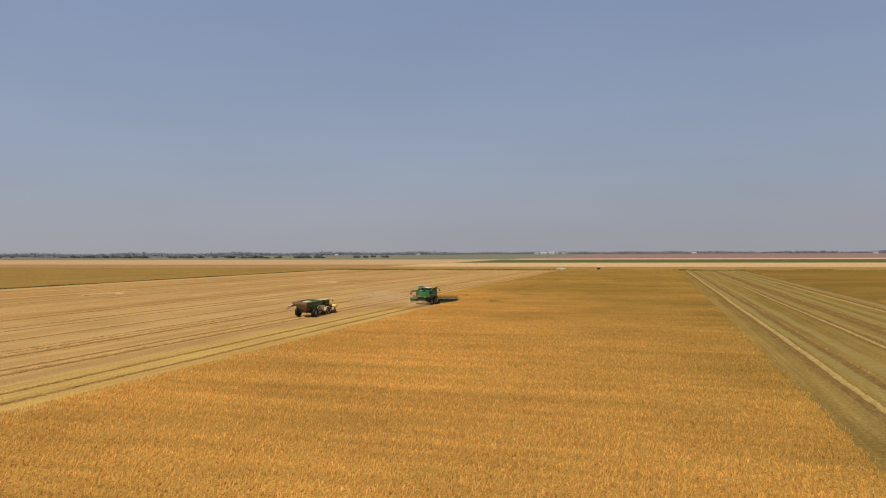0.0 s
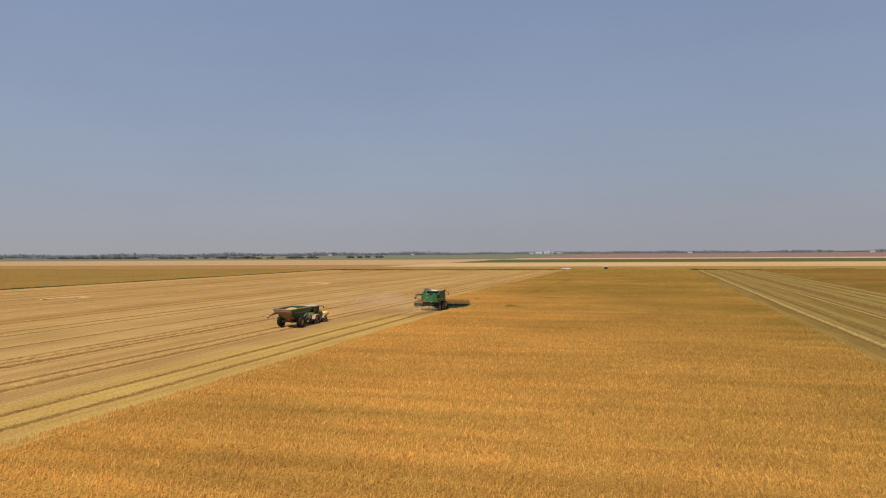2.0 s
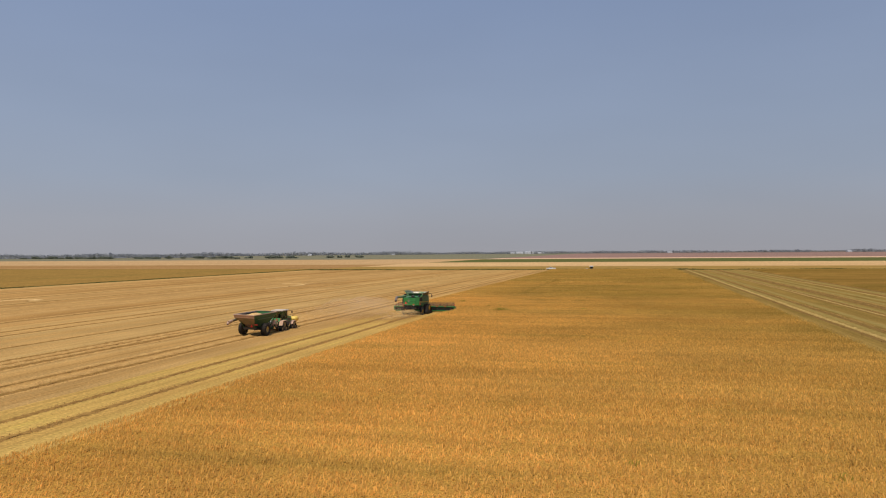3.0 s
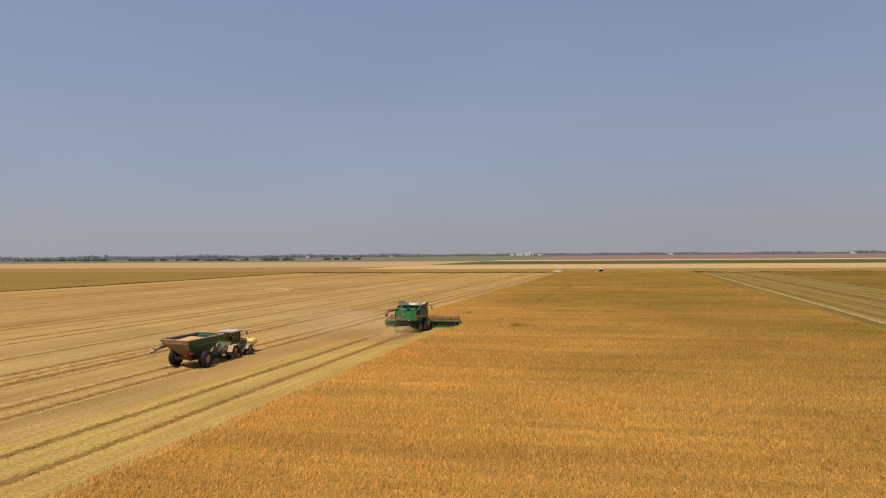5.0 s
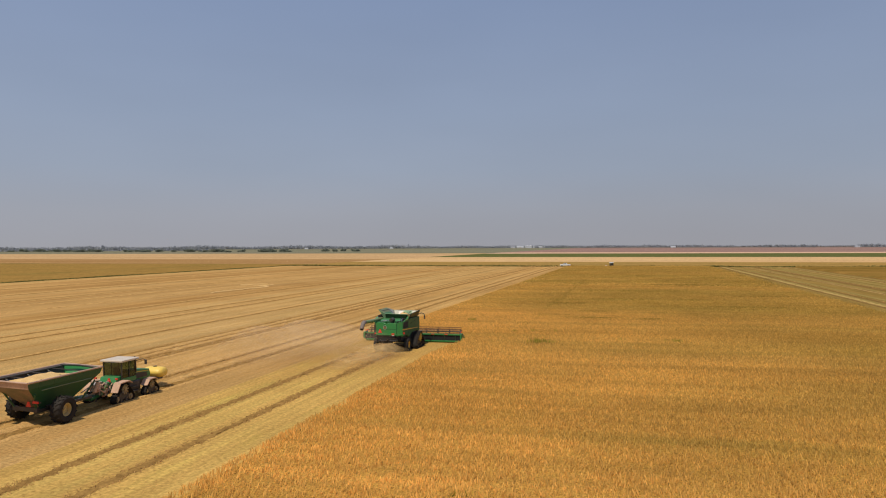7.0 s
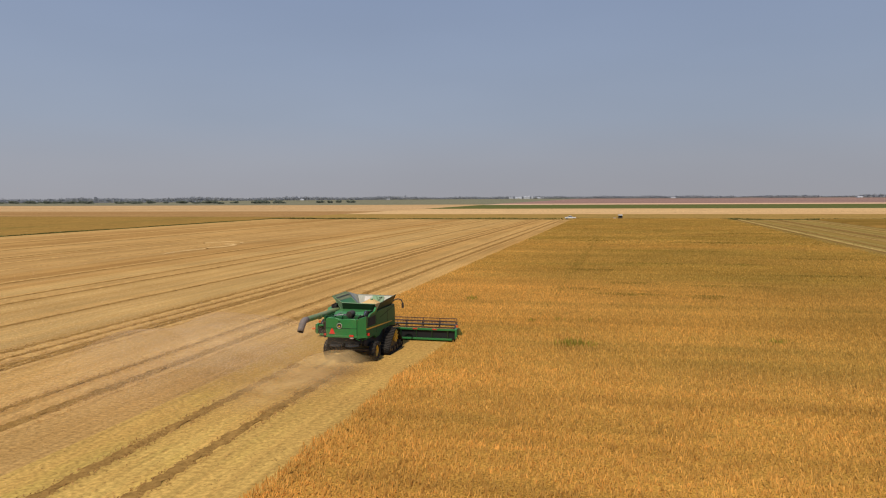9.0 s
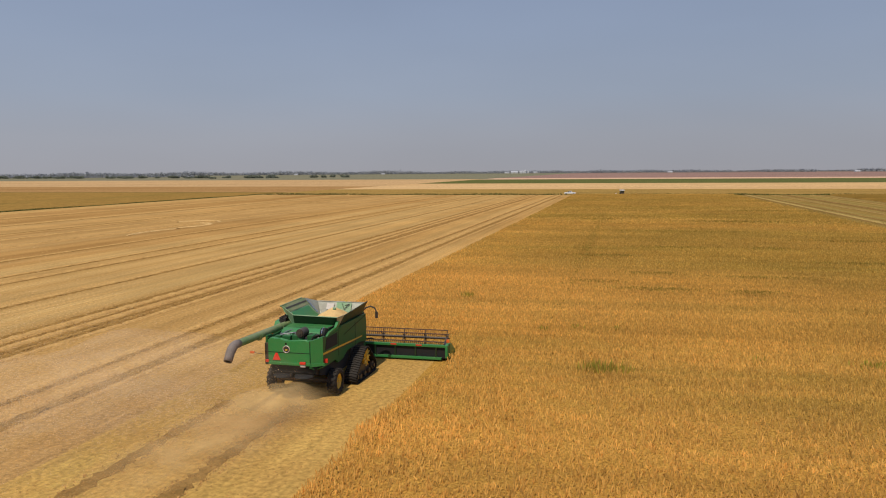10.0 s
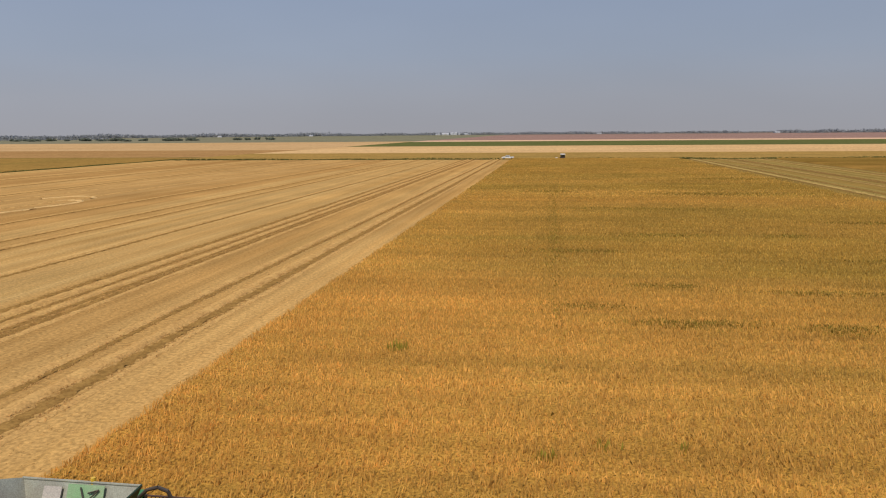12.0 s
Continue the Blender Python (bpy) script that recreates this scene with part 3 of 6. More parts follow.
def clumps(store, x, y0, y1, spread, per_metre, size, high):
    """Loose tufts of straw strewn along a line, thicker in some stretches than in others."""
    n = int((y1 - y0) * per_metre)
    y = rng.uniform(y0, y1, n)
    keep = rng.uniform(0, 1, n) < 0.55 + 0.45 * np.sin(y * 0.33 + x) * np.sin(y * 0.71 + 2 * x)
    y = y[keep]
    px = x + 0.12 * np.sin(y * 0.05 + x) + 0.06 * np.sin(y * 0.21 + 2 * x) + rng.normal(0, spread, len(y))
    store.append(blades(px, y, np.full(len(y), 0.01, dtype=np.float32), rng.uniform(0.2, 1.0, len(y)) * high, size, size * 1.3, toward=1.4))


WIND = "long ridge of pale loose straw lying on stubble"
RUT = "wheel track pressed into cut stubble"
for x, y0, y1, w, h in ((-78.1, 20, FIELD_END, 0.8, 0.16), (-80.2, 20, FIELD_END, 0.9, 0.16), (-75.7, 20, FIELD_END, 0.6, 0.10), (-92.1, 30, FIELD_END, 0.7, 0.08),
                        (-104.2, 30, FIELD_END, 0.8, 0.14), (-108.6, 30, FIELD_END, 0.7, 0.14), (-66.1, 20, FIELD_END, 1.1, 0.20), (-68.9, 20, FIELD_END, 0.8, 0.12), (-64.2, 20, FIELD_END, 0.5, 0.06),
                        (-122.0, 60, FIELD_END, 0.7, 0.10), (-137.5, 60, FIELD_END, 0.8, 0.16), (-149.3, 60, FIELD_END, 0.8, 0.16), (-158.0, 60, FIELD_END, 0.7, 0.10), (-180.0, 90, FIELD_END, 1.2, 0.16),
                        (-203.0, 90, FIELD_END, 1.2, 0.14), (-222.0, 110, FIELD_END, 1.5, 0.16), (-229.5, 110, FIELD_END, 2.5, 0.10)):
    swath("straw_windrow", x, y0, y1, w, h, straw_mat, WIND)
    clumps(clump_pale, x, y0, y1, w * 0.34, 12, 0.10, 0.10)
for x, y0, y1, w in ((-56.2, -5, 148, 0.62), (-52.1, -5, 148, 0.62), (-65.1, 20, FIELD_END, 0.8), (-68.1, 15, FIELD_END, 0.45), (-76.5, 20, FIELD_END, 0.45), (-77.3, 20, FIELD_END, 0.5), (-79.2, 20, FIELD_END, 0.4), (-81.4, 20, FIELD_END, 0.75),
                     (-91.3, 20, FIELD_END, 0.5), (-103.5, 30, FIELD_END, 0.4), (-108.0, 30, FIELD_END, 0.45), (-121.3, 50, FIELD_END, 0.5), (-138.4, 50, FIELD_END, 0.6), (-160.0, 60, FIELD_END, 0.8), (-178.5, 90, FIELD_END, 0.9), (-201.5, 90, FIELD_END, 0.9)):
    swath("wheel_track", x, y0, y1, w * 1.1, 0.05, shaded_rut_mat, RUT, wander=0.12, step=0.35, rough=1.1)
    clumps(clump_dark, x, y0, y1, w * 0.40, 26 if x > -90 else 9, 0.07 if x > -90 else 0.12, 0.08)
    if x > -90:
        for side in (-1, 1):
            clumps(clump_pale, x + side * w * 0.75, y0, y1, 0.12, 12, 0.07, 0.11)
# the mown strip beyond the crop
green_row = mat("weedy_straw", (0.33, 0.228, 0.070), 0.9, other=(0.26, 0.185, 0.052), amount=0.8, coarse=0.8, fine=6.0, bump=0.6, reach=0.05, spec=0.0)
pale_row = mat("dry_straw_row", (0.50, 0.340, 0.115), 0.9, other=(0.38, 0.245, 0.075), amount=0.8, coarse=0.8, fine=6.0, bump=0.5, reach=0.05, spec=0.0)
for x, w, h, m in ((21.75, 0.75, 0.22, pale_row), (23.4, 1.3, 0.10, green_row), (27.5, 1.5, 0.06, green_row), (33.3, 0.5, 0.14, pale_row), (35.6, 1.2, 0.10, green_row), (42.5, 1.6, 0.10, green_row),
                   (46.0, 1.8, 0.12, green_row), (50.2, 0.5, 0.12, pale_row), (54.6, 1.8, 0.12, green_row)):
    swath("straw_windrow", x, 10, FIELD_END, w, h, m, "ridge of pale straw on the mown weedy strip", wander=0.1)
# dark tone paints the shaded near side of ridges and ruts
strip_rut = mat("shaded_rut_soil", (0.185, 0.108, 0.034), 0.9, other=(0.27, 0.165, 0.05), amount=0.8, coarse=1.0, fine=5.0, bump=0.6, reach=0.05, spec=0.0)
for x, w in ((20.95, 0.85), (24.8, 0.8), (32.8, 0.4), (34.2, 0.5), (38.2, 1.1), (39.6, 1.2), (51.7, 1.0), (57.0, 1.2)):
    swath("wheel_track", x, 10, FIELD_END, w * 1.15, 0.07, strip_rut, "wheel track on the mown weedy strip, darkened for its shade", wander=0.1)
    clumps(clump_dark, x, 10, FIELD_END, w * 0.35, 15, 0.11, 0.12)
    clumps(clump_pale, x + 0.9 * w, 10, FIELD_END, 0.2, 8, 0.10, 0.14)
v5, q5 = joined(clump_dark)
tagged(mesh_of("rut_straw", v5, q5, [dark_clump]), "clumps of straw and soil along wheel tracks, darkened for their shade", "straw", kind="stuff")
v6, q6 = joined(clump_pale)
tagged(mesh_of("row_straw", v6, q6, [pale_clump]), "loose dry pale straw strewn along the rows", "straw", kind="stuff")


# ---- vehicles: shared parts ----
cart_rim = mat("pale_rim_paint", (0.60, 0.46, 0.17), 0.55, coarse=2, fine=50, bump=0.02, amount=0.3, dust=DUST, dust_amount=0.3)

def tyre_wheel(parent, x, y, r, width, rim_r, lugs, side, paint=yellow_paint):
    """A lugged farm tyre on a yellow rim, its axle along x."""
    hub = new("wheel")
    hub.parent = parent
    hub.matrix_basis = pose(x, y, r)
    h = width / 2
    bm = turned(bmesh.new(), [(-h * 0.75, rim_r), (-h, rim_r * 1.15), (-h, r * 0.86), (-h * 0.8, r * 0.95), (h * 0.8, r * 0.95), (h, r * 0.86), (h, rim_r * 1.15), (h * 0.75, rim_r)], 40)
    for k in range(lugs):
        for s in (-1, 1):
            a = 2 * math.pi * (k + (0.5 if s > 0 else 0)) / lugs
            turn = Matrix.Rotation(a, 3, "X") @ Matrix.Rotation(s * radians(32), 3, "Z")
            mid = Matrix.Rotation(a, 3, "X") @ Vector((s * h * 0.5, 0, r * 0.965))
            for v in bmesh.ops.create_cube(bm, size=1.0)["verts"]:
                v.co = mid + turn @ Vector((v.co.x * h * 1.05, v.co.y * r * 0.085, v.co.z * r * 0.08))
    tyre = part("tyre", bm, rubber, hub)
    bm = turned(bmesh.new(), [(-h * 0.7, rim_r), (-h * 0.7, rim_r * 0.88), (0.05 * side, rim_r * 0.72), (0.05 * side, rim_r * 0.2), (side * h * 0.35, rim_r * 0.2), (side * h * 0.35, 0.01)], 32)
    turned(bm, [(0.7 * h, rim_r), (0.7 * h, rim_r * 0.88), (0.06 * side, rim_r * 0.72)], 32)
    smooth(part("rim", bm, paint, hub))
    nut = None
    for k in range(8):
        a = 2 * math.pi * k / 8
        q = (0.05 * side, 0.36 * rim_r * math.cos(a), 0.36 * rim_r * math.sin(a))
        if nut is None:
            nut = part("wheel_nut", rod(bmesh.new(), (0, 0, 0), (0.05 * side, 0, 0), 0.025, n=6), steel, hub)
            nut.location = q
        else:
            more = new("wheel_nut", nut.data)
            more.parent, more.location = hub, q
    return hub


def hull(circles, n=72):
    """The taut outline round circles (y, z, r), as points."""
    pts = [(y + r * math.cos(a), z + r * math.sin(a)) for y, z, r in circles for a in (2 * math.pi * i / n for i in range(n))]
    pts = sorted(set(pts))

    def half(seq):
        got = []
        for p in seq:
            while len(got) > 1 and (got[-1][0] - got[-2][0]) * (p[1] - got[-2][1]) - (got[-1][1] - got[-2][1]) * (p[0] - got[-2][0]) <= 0:
                got.pop()
            got.append(p)
        return got[:-1]
    return half(pts) + half(pts[::-1])


def along(points, step):
    """Points and directions at even steps round a closed outline."""
    pts = [Vector(p) for p in points]
    got, left = [], 0.0
    for a, b in zip(pts, pts[1:] + pts[:1]):
        length = (b - a).length
        d = left
        while d < length:
            got.append((a + (b - a) * (d / length), (b - a).normalized()))
            d += step
        left = d - length
    return got


def track_unit(parent, x0, x1, y, drive, idlers, rollers, paint=yellow_paint, name="track_unit"):
    """A triangular rubber track: belt with bars, a drive wheel, idlers and rollers."""
    unit = new(name)
    unit.parent = parent
    unit.matrix_basis = pose(0, y, 0)
    shell = hull([drive] + idlers)
    belt = bmesh.new()
    inner = hull([(a, b, r - 0.06) for a, b, r in [drive] + idlers])
    for ring, flip in ((shell, 1), (inner, -1)):
        lo = [belt.verts.new((x0, p[0], p[1])) for p in ring]
        hi = [belt.verts.new((x1, p[0], p[1])) for p in ring]
        for i in range(len(ring)):
            j = (i + 1) % len(ring)
            belt.faces.new((lo[i], lo[j], hi[j], hi[i]))
    for p, d in along(shell, 0.17):
        nrm = Vector((d.y, -d.x))
        for s in (-1, 1):
            mid = Vector(((x0 + x1) / 2 + s * (x1 - x0) * 0.25, p.x + nrm.x * 0.02, p.y + nrm.y * 0.02))
            ax = Vector((1, 0.22 * s * d.x, 0.22 * s * d.y)).normalized()
            for v in bmesh.ops.create_cube(belt, size=1.0)["verts"]:
                v.co = mid + ax * (v.co.x * (x1 - x0) * 0.5) + Vector((0, d.x, d.y)) * (v.co.y * 0.075) + Vector((0, nrm.x, nrm.y)) * (v.co.z * 0.07)
    part("track_belt", belt, rubber, unit)
    mid = (x0 + x1) / 2
    out = 1 if mid > 0 else -1
    xo = x1 if out > 0 else x0
    bm = bmesh.new()
    dy, dz, dr = drive
    rod(bm, (mid - out * 0.05, dy, dz), (xo - out * 0.10, dy, dz), dr * 0.62, n=28)
    rod(bm, (xo - out * 0.10, dy, dz), (xo + out * 0.02, dy, dz), dr * 0.3, n=16)
    for k in range(10):
        a = 2 * math.pi * k / 10
        c, s = math.cos(a), math.sin(a)
        rod(bm, (xo - out * 0.09, dy + c * dr * 0.3, dz + s * dr * 0.3), (xo - out * 0.06, dy + c * dr * 0.84, dz + s * dr * 0.84), 0.05, n=6)
    part("drive_wheel", bm, paint, unit, "yellow spoked drive wheel")
    for a, b, r in idlers:
        bm = bmesh.new()
        rod(bm, (x0 + 0.12, a, b), (x1 - 0.12, a, b), r - 0.08, n=24)
        rod(bm, (xo - out * 0.14, a, b), (xo - out * 0.02, a, b), r * 0.35, n=12)
        # the combine's idlers are painted black for the shade within the track
        part("idler_wheel", bm, black_metal if paint is yellow_paint else paint, unit)
    for a, b, r in rollers:
        bm = bmesh.new()
        rod(bm, (x0 + 0.10, a, b), (x1 - 0.10, a, b), r, n=18)
        part("roller", bm, black_metal, unit)
    bm = bmesh.new()
    prism(bm, [(idlers[0][0], idlers[0][1] - 0.1), (idlers[1][0], idlers[1][1] - 0.1), (dy + 0.3, dz - 0.1), (dy - 0.3, dz - 0.1)], "x", mid - 0.12, mid + 0.12)
    part("track_frame", bm, black_metal, unit)
    return unit


def triangle_sign(parent, x, y, z, size, tilt=0):
    bm = prism(bmesh.new(), [(-size / 2, 0), (size / 2, 0), (0.06, size * 0.86), (-0.06, size * 0.86)], "y", -0.015, 0.015)
    ob = part("warning_triangle", bm, red_plastic, parent, "red slow-vehicle triangle")
    ob.matrix_basis = pose(x, y, z, tilt)


def lens(parent, x, y, z, w, h, material=red_plastic, depth=0.05, name="tail_light"):
    return part(name, box(bmesh.new(), x - w / 2, x + w / 2, y - depth, y + depth, z - h / 2, z + h / 2, 0.015), material, parent)


# ---- the combine ----
def combine(place):
    c = thing("combine_harvester", place, "green combine harvester cutting ripe crop, grain tank open and full", "combine harvester")
    # rear hood: a curved back panel with shoulders and a skirt
    bm = prism(bmesh.new(), [(-1.30, 1.98), (1.06, 1.98), (1.06, 3.38), (0.78, 3.31), (-0.30, 3.30), (-0.78, 3.36), (-1.04, 3.47), (-1.28, 3.47), (-1.42, 3.32), (-1.42, 2.12)], "y", -5.14, -4.84, 0.07, 4)
    smooth(part("rear_panel", bm, green_paint, c))
    bm = panel(bmesh.new(), [(1.06, -5.12, 1.98), (1.62, -4.74, 2.02), (1.62, -4.74, 3.56), (1.06, -5.12, 3.38)], 0.10)
    smooth(part("rear_corner_panel", bm, green_paint, c))
    part("panel_seam", box(bmesh.new(), 1.035, 1.055, -5.155, -5.05, 2.0, 3.36), dark_void, c)
    part("skirt_corner", panel(bmesh.new(), [(1.06, -5.20, 1.96), (1.70, -4.74, 1.98), (1.70, -4.74, 2.12), (1.06, -5.20, 2.14)], 0.12), green_paint, c)
    bm = box(bmesh.new(), -1.40, 1.04, -5.15, -5.05, 2.66, 2.69)
    part("panel_seam", bm, dark_void, c)
    bm = box(bmesh.new(), -1.40, 1.06, -5.20, -5.05, 1.98, 2.14, 0.04)
    part("rear_skirt", bm, green_paint, c)
    bm = box(bmesh.new(), -1.66, -1.43, -5.06, -4.6, 1.92, 3.15, 0.05)
    part("rear_corner", bm, black_metal, c)
    # flanks
    for s in (1, -1):
        back = -4.74 if s > 0 else -5.0
        # flank panels painted in the darker green for their unlit sides
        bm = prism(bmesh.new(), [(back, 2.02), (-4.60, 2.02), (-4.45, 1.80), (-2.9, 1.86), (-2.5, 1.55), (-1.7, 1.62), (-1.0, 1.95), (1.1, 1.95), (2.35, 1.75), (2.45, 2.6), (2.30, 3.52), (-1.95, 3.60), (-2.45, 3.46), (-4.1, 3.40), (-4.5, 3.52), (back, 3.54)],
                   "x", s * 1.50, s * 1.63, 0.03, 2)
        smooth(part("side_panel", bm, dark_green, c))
        bm = panel(bmesh.new(), [(s * 1.635, -4.72, 2.52), (s * 1.635, 1.55, 2.20), (s * 1.635, 1.55, 2.28), (s * 1.635, -4.72, 2.64)], s * 0.008)
        part("side_stripe", bm, yellow_paint, c, "yellow side stripe")
        bm = panel(bmesh.new(), [(s * 1.635, -4.72, 2.45), (s * 1.635, 1.55, 2.15), (s * 1.635, 1.55, 2.18), (s * 1.635, -4.72, 2.49)], s * 0.006)
        part("stripe_shadow_line", bm, black_metal, c)
        for y in (-2.42, 0.35):
            part("panel_seam", box(bmesh.new(), s * 1.632 - 0.006, s * 1.632 + 0.006, y - 0.015, y + 0.015, 1.95, 3.45), dark_void, c)
    # grille on the sloped right rear flank
    bm = prism(bmesh.new(), [(-4.4, 2.72), (-2.6, 2.66), (-2.6, 3.36), (-4.2, 3.34)], "x", 1.63, 1.645)
    part("air_grille", bm, dark_void, c, "dark dusty air intake grille")
    # threshing body below, painted near-black for the shade under the machine
    bm = prism(bmesh.new(), [(-4.75, 1.40), (-3.0, 0.95), (1.6, 0.85), (2.3, 1.4), (2.3, 3.3), (-4.75, 3.2)], "x", -1.46, 1.46)
    part("inner_body", bm, dark_void, c)
    # chopper and spreaders take the same near-black for the shade there
    bm = box(bmesh.new(), -1.35, 1.35, -5.0, -4.3, 1.50, 1.94, 0.08)
    part("chopper_housing", bm, dark_void, c)
    for s in (-1, 1):
        bm = bmesh.new()
        rod(bm, (0.62 * s, -5.0, 1.36), (0.62 * s, -5.0, 1.46), 0.55, 0.50, n=24)
        part("straw_spreader", bm, dark_void, c)
    # engine deck behind the tank
    bm = prism(bmesh.new(), [(-3.55, 3.36), (-1.85, 3.56), (-1.85, 3.64), (-3.1, 3.62), (-3.5, 3.48)], "x", -1.40, 1.20, 0.03)
    smooth(part("engine_cover", bm, green_paint, c))
    part("engine_bay", box(bmesh.new(), -1.45, 1.48, -4.88, -3.5, 3.05, 3.22), black_metal, c)
    bm = bmesh.new()
    rod(bm, (0.22, -4.55, 3.62), (0.30, -4.0, 3.66), 0.25, n=22)
    rod(bm, (0.215, -4.60, 3.62), (0.22, -4.55, 3.62), 0.19, n=20)
    rod(bm, (0.21, -4.64, 3.62), (0.215, -4.60, 3.62), 0.07, n=12)
    smooth(part("air_filter", bm, black_metal, c))
    for x, y, z, w, d, h in ((-0.55, -4.45, 3.35, 0.5, 0.5, 0.3), (0.8, -4.2, 3.36, 0.35, 0.6, 0.34), (-0.15, -3.8, 3.42, 0.5, 0.35, 0.25), (-1.0, -4.0, 3.35, 0.3, 0.7, 0.22)):
        part("engine_housing", box(bmesh.new(), x - w / 2, x + w / 2, y - d / 2, y + d / 2, z - h / 2, z + h / 2, 0.04), dark_green, c)
    bm = tube(bmesh.new(), [(-1.3, -4.7, 3.35), (-0.9, -4.3, 3.5), (-0.4, -4.1, 3.55), (0.1, -3.7, 3.5)], 0.045, 8)
    tube(bm, [(-1.3, -4.3, 3.3), (-1.0, -3.6, 3.5), (-0.8, -3.3, 3.55)], 0.035, 8)
    part("engine_pipe", bm, steel, c)
    bm = tube(bmesh.new(), [(1.40, -4.05, 3.40), (1.42, -3.8, 3.62), (1.42, -3.4, 3.75), (1.42, -2.6, 3.72), (1.42, -2.3, 3.55)], 0.03, 8)
    part("hand_rail", bm, black_metal, c)
    bm = prism(bmesh.new(), [(-4.0, 3.4), (-2.4, 3.42), (-2.05, 3.7), (-2.05, 3.9), (-2.35, 3.86), (-2.6, 3.62), (-3.6, 3.58)], "x", 1.45, 1.60, 0.03)
    smooth(part("deck_shoulder", bm, green_paint, c))
    # the grain tank: box, flared flaps
    bm = box(bmesh.new(), -1.50, 1.52, -1.95, 2.2, 3.10, 3.34, 0.03)
    part("tank_box", bm, dark_green, c)
    low = {"rl": (-1.30, -1.80, 3.33), "rr": (1.34, -1.80, 3.33), "fr": (1.34, 1.95, 3.33), "fl": (-1.30, 1.95, 3.33)}
    top = {"rl": (-1.25, -2.20, 4.16), "rr": (1.52, -2.32, 4.14), "fr": (1.62, 2.40, 4.18), "fl": (-1.66, 2.40, 4.20)}
    # rear and right flaps get the green with shade painted in
    for key, a, b, m in (("rear_flap", "rl", "rr", flap_shade_green), ("front_flap", "fr", "fl", tank_inner)):
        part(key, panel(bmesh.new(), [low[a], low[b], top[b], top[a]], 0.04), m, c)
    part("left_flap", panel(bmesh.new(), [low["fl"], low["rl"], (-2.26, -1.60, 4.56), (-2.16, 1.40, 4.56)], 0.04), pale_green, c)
    part("right_flap", panel(bmesh.new(), [low["rr"], low["fr"], (1.80, 2.15, 4.36), (1.72, -1.60, 4.18)], 0.04), flap_shade_green, c)
    for a, b, m in ((top["rl"], (-2.26, -1.60, 4.56), pale_green), (top["fl"], (-2.16, 1.40, 4.56), tank_inner)):
        k = low["rl"] if a is top["rl"] else low["fl"]
        bm = bmesh.new()
        bm.faces.new([bm.verts.new(p) for p in (k, a, b)])
        got = bmesh.ops.extrude_face_region(bm, geom=bm.faces[:])["geom"]
        bmesh.ops.translate(bm, vec=(0.03, 0.02, 0), verts=[g for g in got if isinstance(g, bmesh.types.BMVert)])
        part("corner_web", bm, m, c)
    for a, b in ((top["rr"], (1.72, -1.60, 4.18)), (top["fr"], (1.80, 2.15, 4.36))):
        k = low["rr"] if a is top["rr"] else low["fr"]
        bm = bmesh.new()
        bm.faces.new([bm.verts.new(p) for p in (k, a, b)])
        got = bmesh.ops.extrude_face_region(bm, geom=bm.faces[:])["geom"]
        bmesh.ops.translate(bm, vec=(-0.03, 0.02, 0), verts=[g for g in got if isinstance(g, bmesh.types.BMVert)])
        part("corner_web", bm, tank_inner, c)
    lf = [Vector(p) for p in (low["fl"], low["rl"], (-2.26, -1.60, 4.56), (-2.16, 1.40, 4.56))]

    def on_left(u, v, lift):
        a = lf[0].lerp(lf[1], u)
        b = lf[3].lerp(lf[2], u)
        n_ = (lf[1] - lf[0]).cross(lf[3] - lf[0]).normalized()
        return a.lerp(b, v) + lift * n_
    part("flap_inner_panel", panel(bmesh.new(), [on_left(u, v, -0.012) for u, v in ((0.06, 0.02), (0.85, 0.02), (0.80, 0.62), (0.10, 0.62))], -0.015), green_paint, c, "green inner panel")
    part("flap_bar", panel(bmesh.new(), [on_left(u, v, -0.016) for u, v in ((0.04, 0.82), (0.96, 0.82), (0.96, 0.87), (0.04, 0.87))], -0.03), black_metal, c)
    part("flap_lip", panel(bmesh.new(), [on_left(u, v, -0.006) for u, v in ((0.0, 0.66), (1.0, 0.66), (1.0, 1.0), (0.0, 1.0))], -0.006), auger_green, c, "pale dusty flap lip")
    part("side_seam", panel(bmesh.new(), [(1.64, -1.55, 2.98), (1.64, 2.2, 3.42), (1.64, 2.2, 3.46), (1.64, -1.55, 3.02)], 0.006), dark_void, c)
    part("flap_rail", box(bmesh.new(), -2.32, -2.22, -1.7, 1.3, 4.52, 4.60, 0.02), auger_green, c)
    bm = bmesh.new()
    for k in range(8):
        p = Vector((-1.42 - 0.075 * k, 1.66 - 0.03 * k, 3.66 + 0.10 * k))
        rod(bm, p, p + Vector((0.03, -0.03, 0.02)), 0.045, n=8)
    part("flap_bolt", bm, chrome, c)
    # pale panel stands for the bright reflection on the front flap
    bm = panel(bmesh.new(), [(-0.95, 2.06, 3.74), (-0.45, 2.06, 3.74), (-0.45, 2.25, 4.10), (-0.95, 2.25, 4.10)], -0.015)
    part("flap_highlight", bm, grey_metal, c, "pale panel painted as a highlight on the front flap")
    part("tank_inner_panel", panel(bmesh.new(), [(-0.28, 1.99, 3.56), (0.72, 1.99, 3.56), (0.72, 2.28, 4.18), (-0.28, 2.28, 4.18)], -0.02), pale_green, c, "worn pale green inner panel")
    part("flap_edge", rod(bmesh.new(), top["fl"], top["fr"], 0.035, n=8), tank_inner, c)
    part("flap_edge", rod(bmesh.new(), top["rl"], top["rr"], 0.03, n=8), pale_green, c)
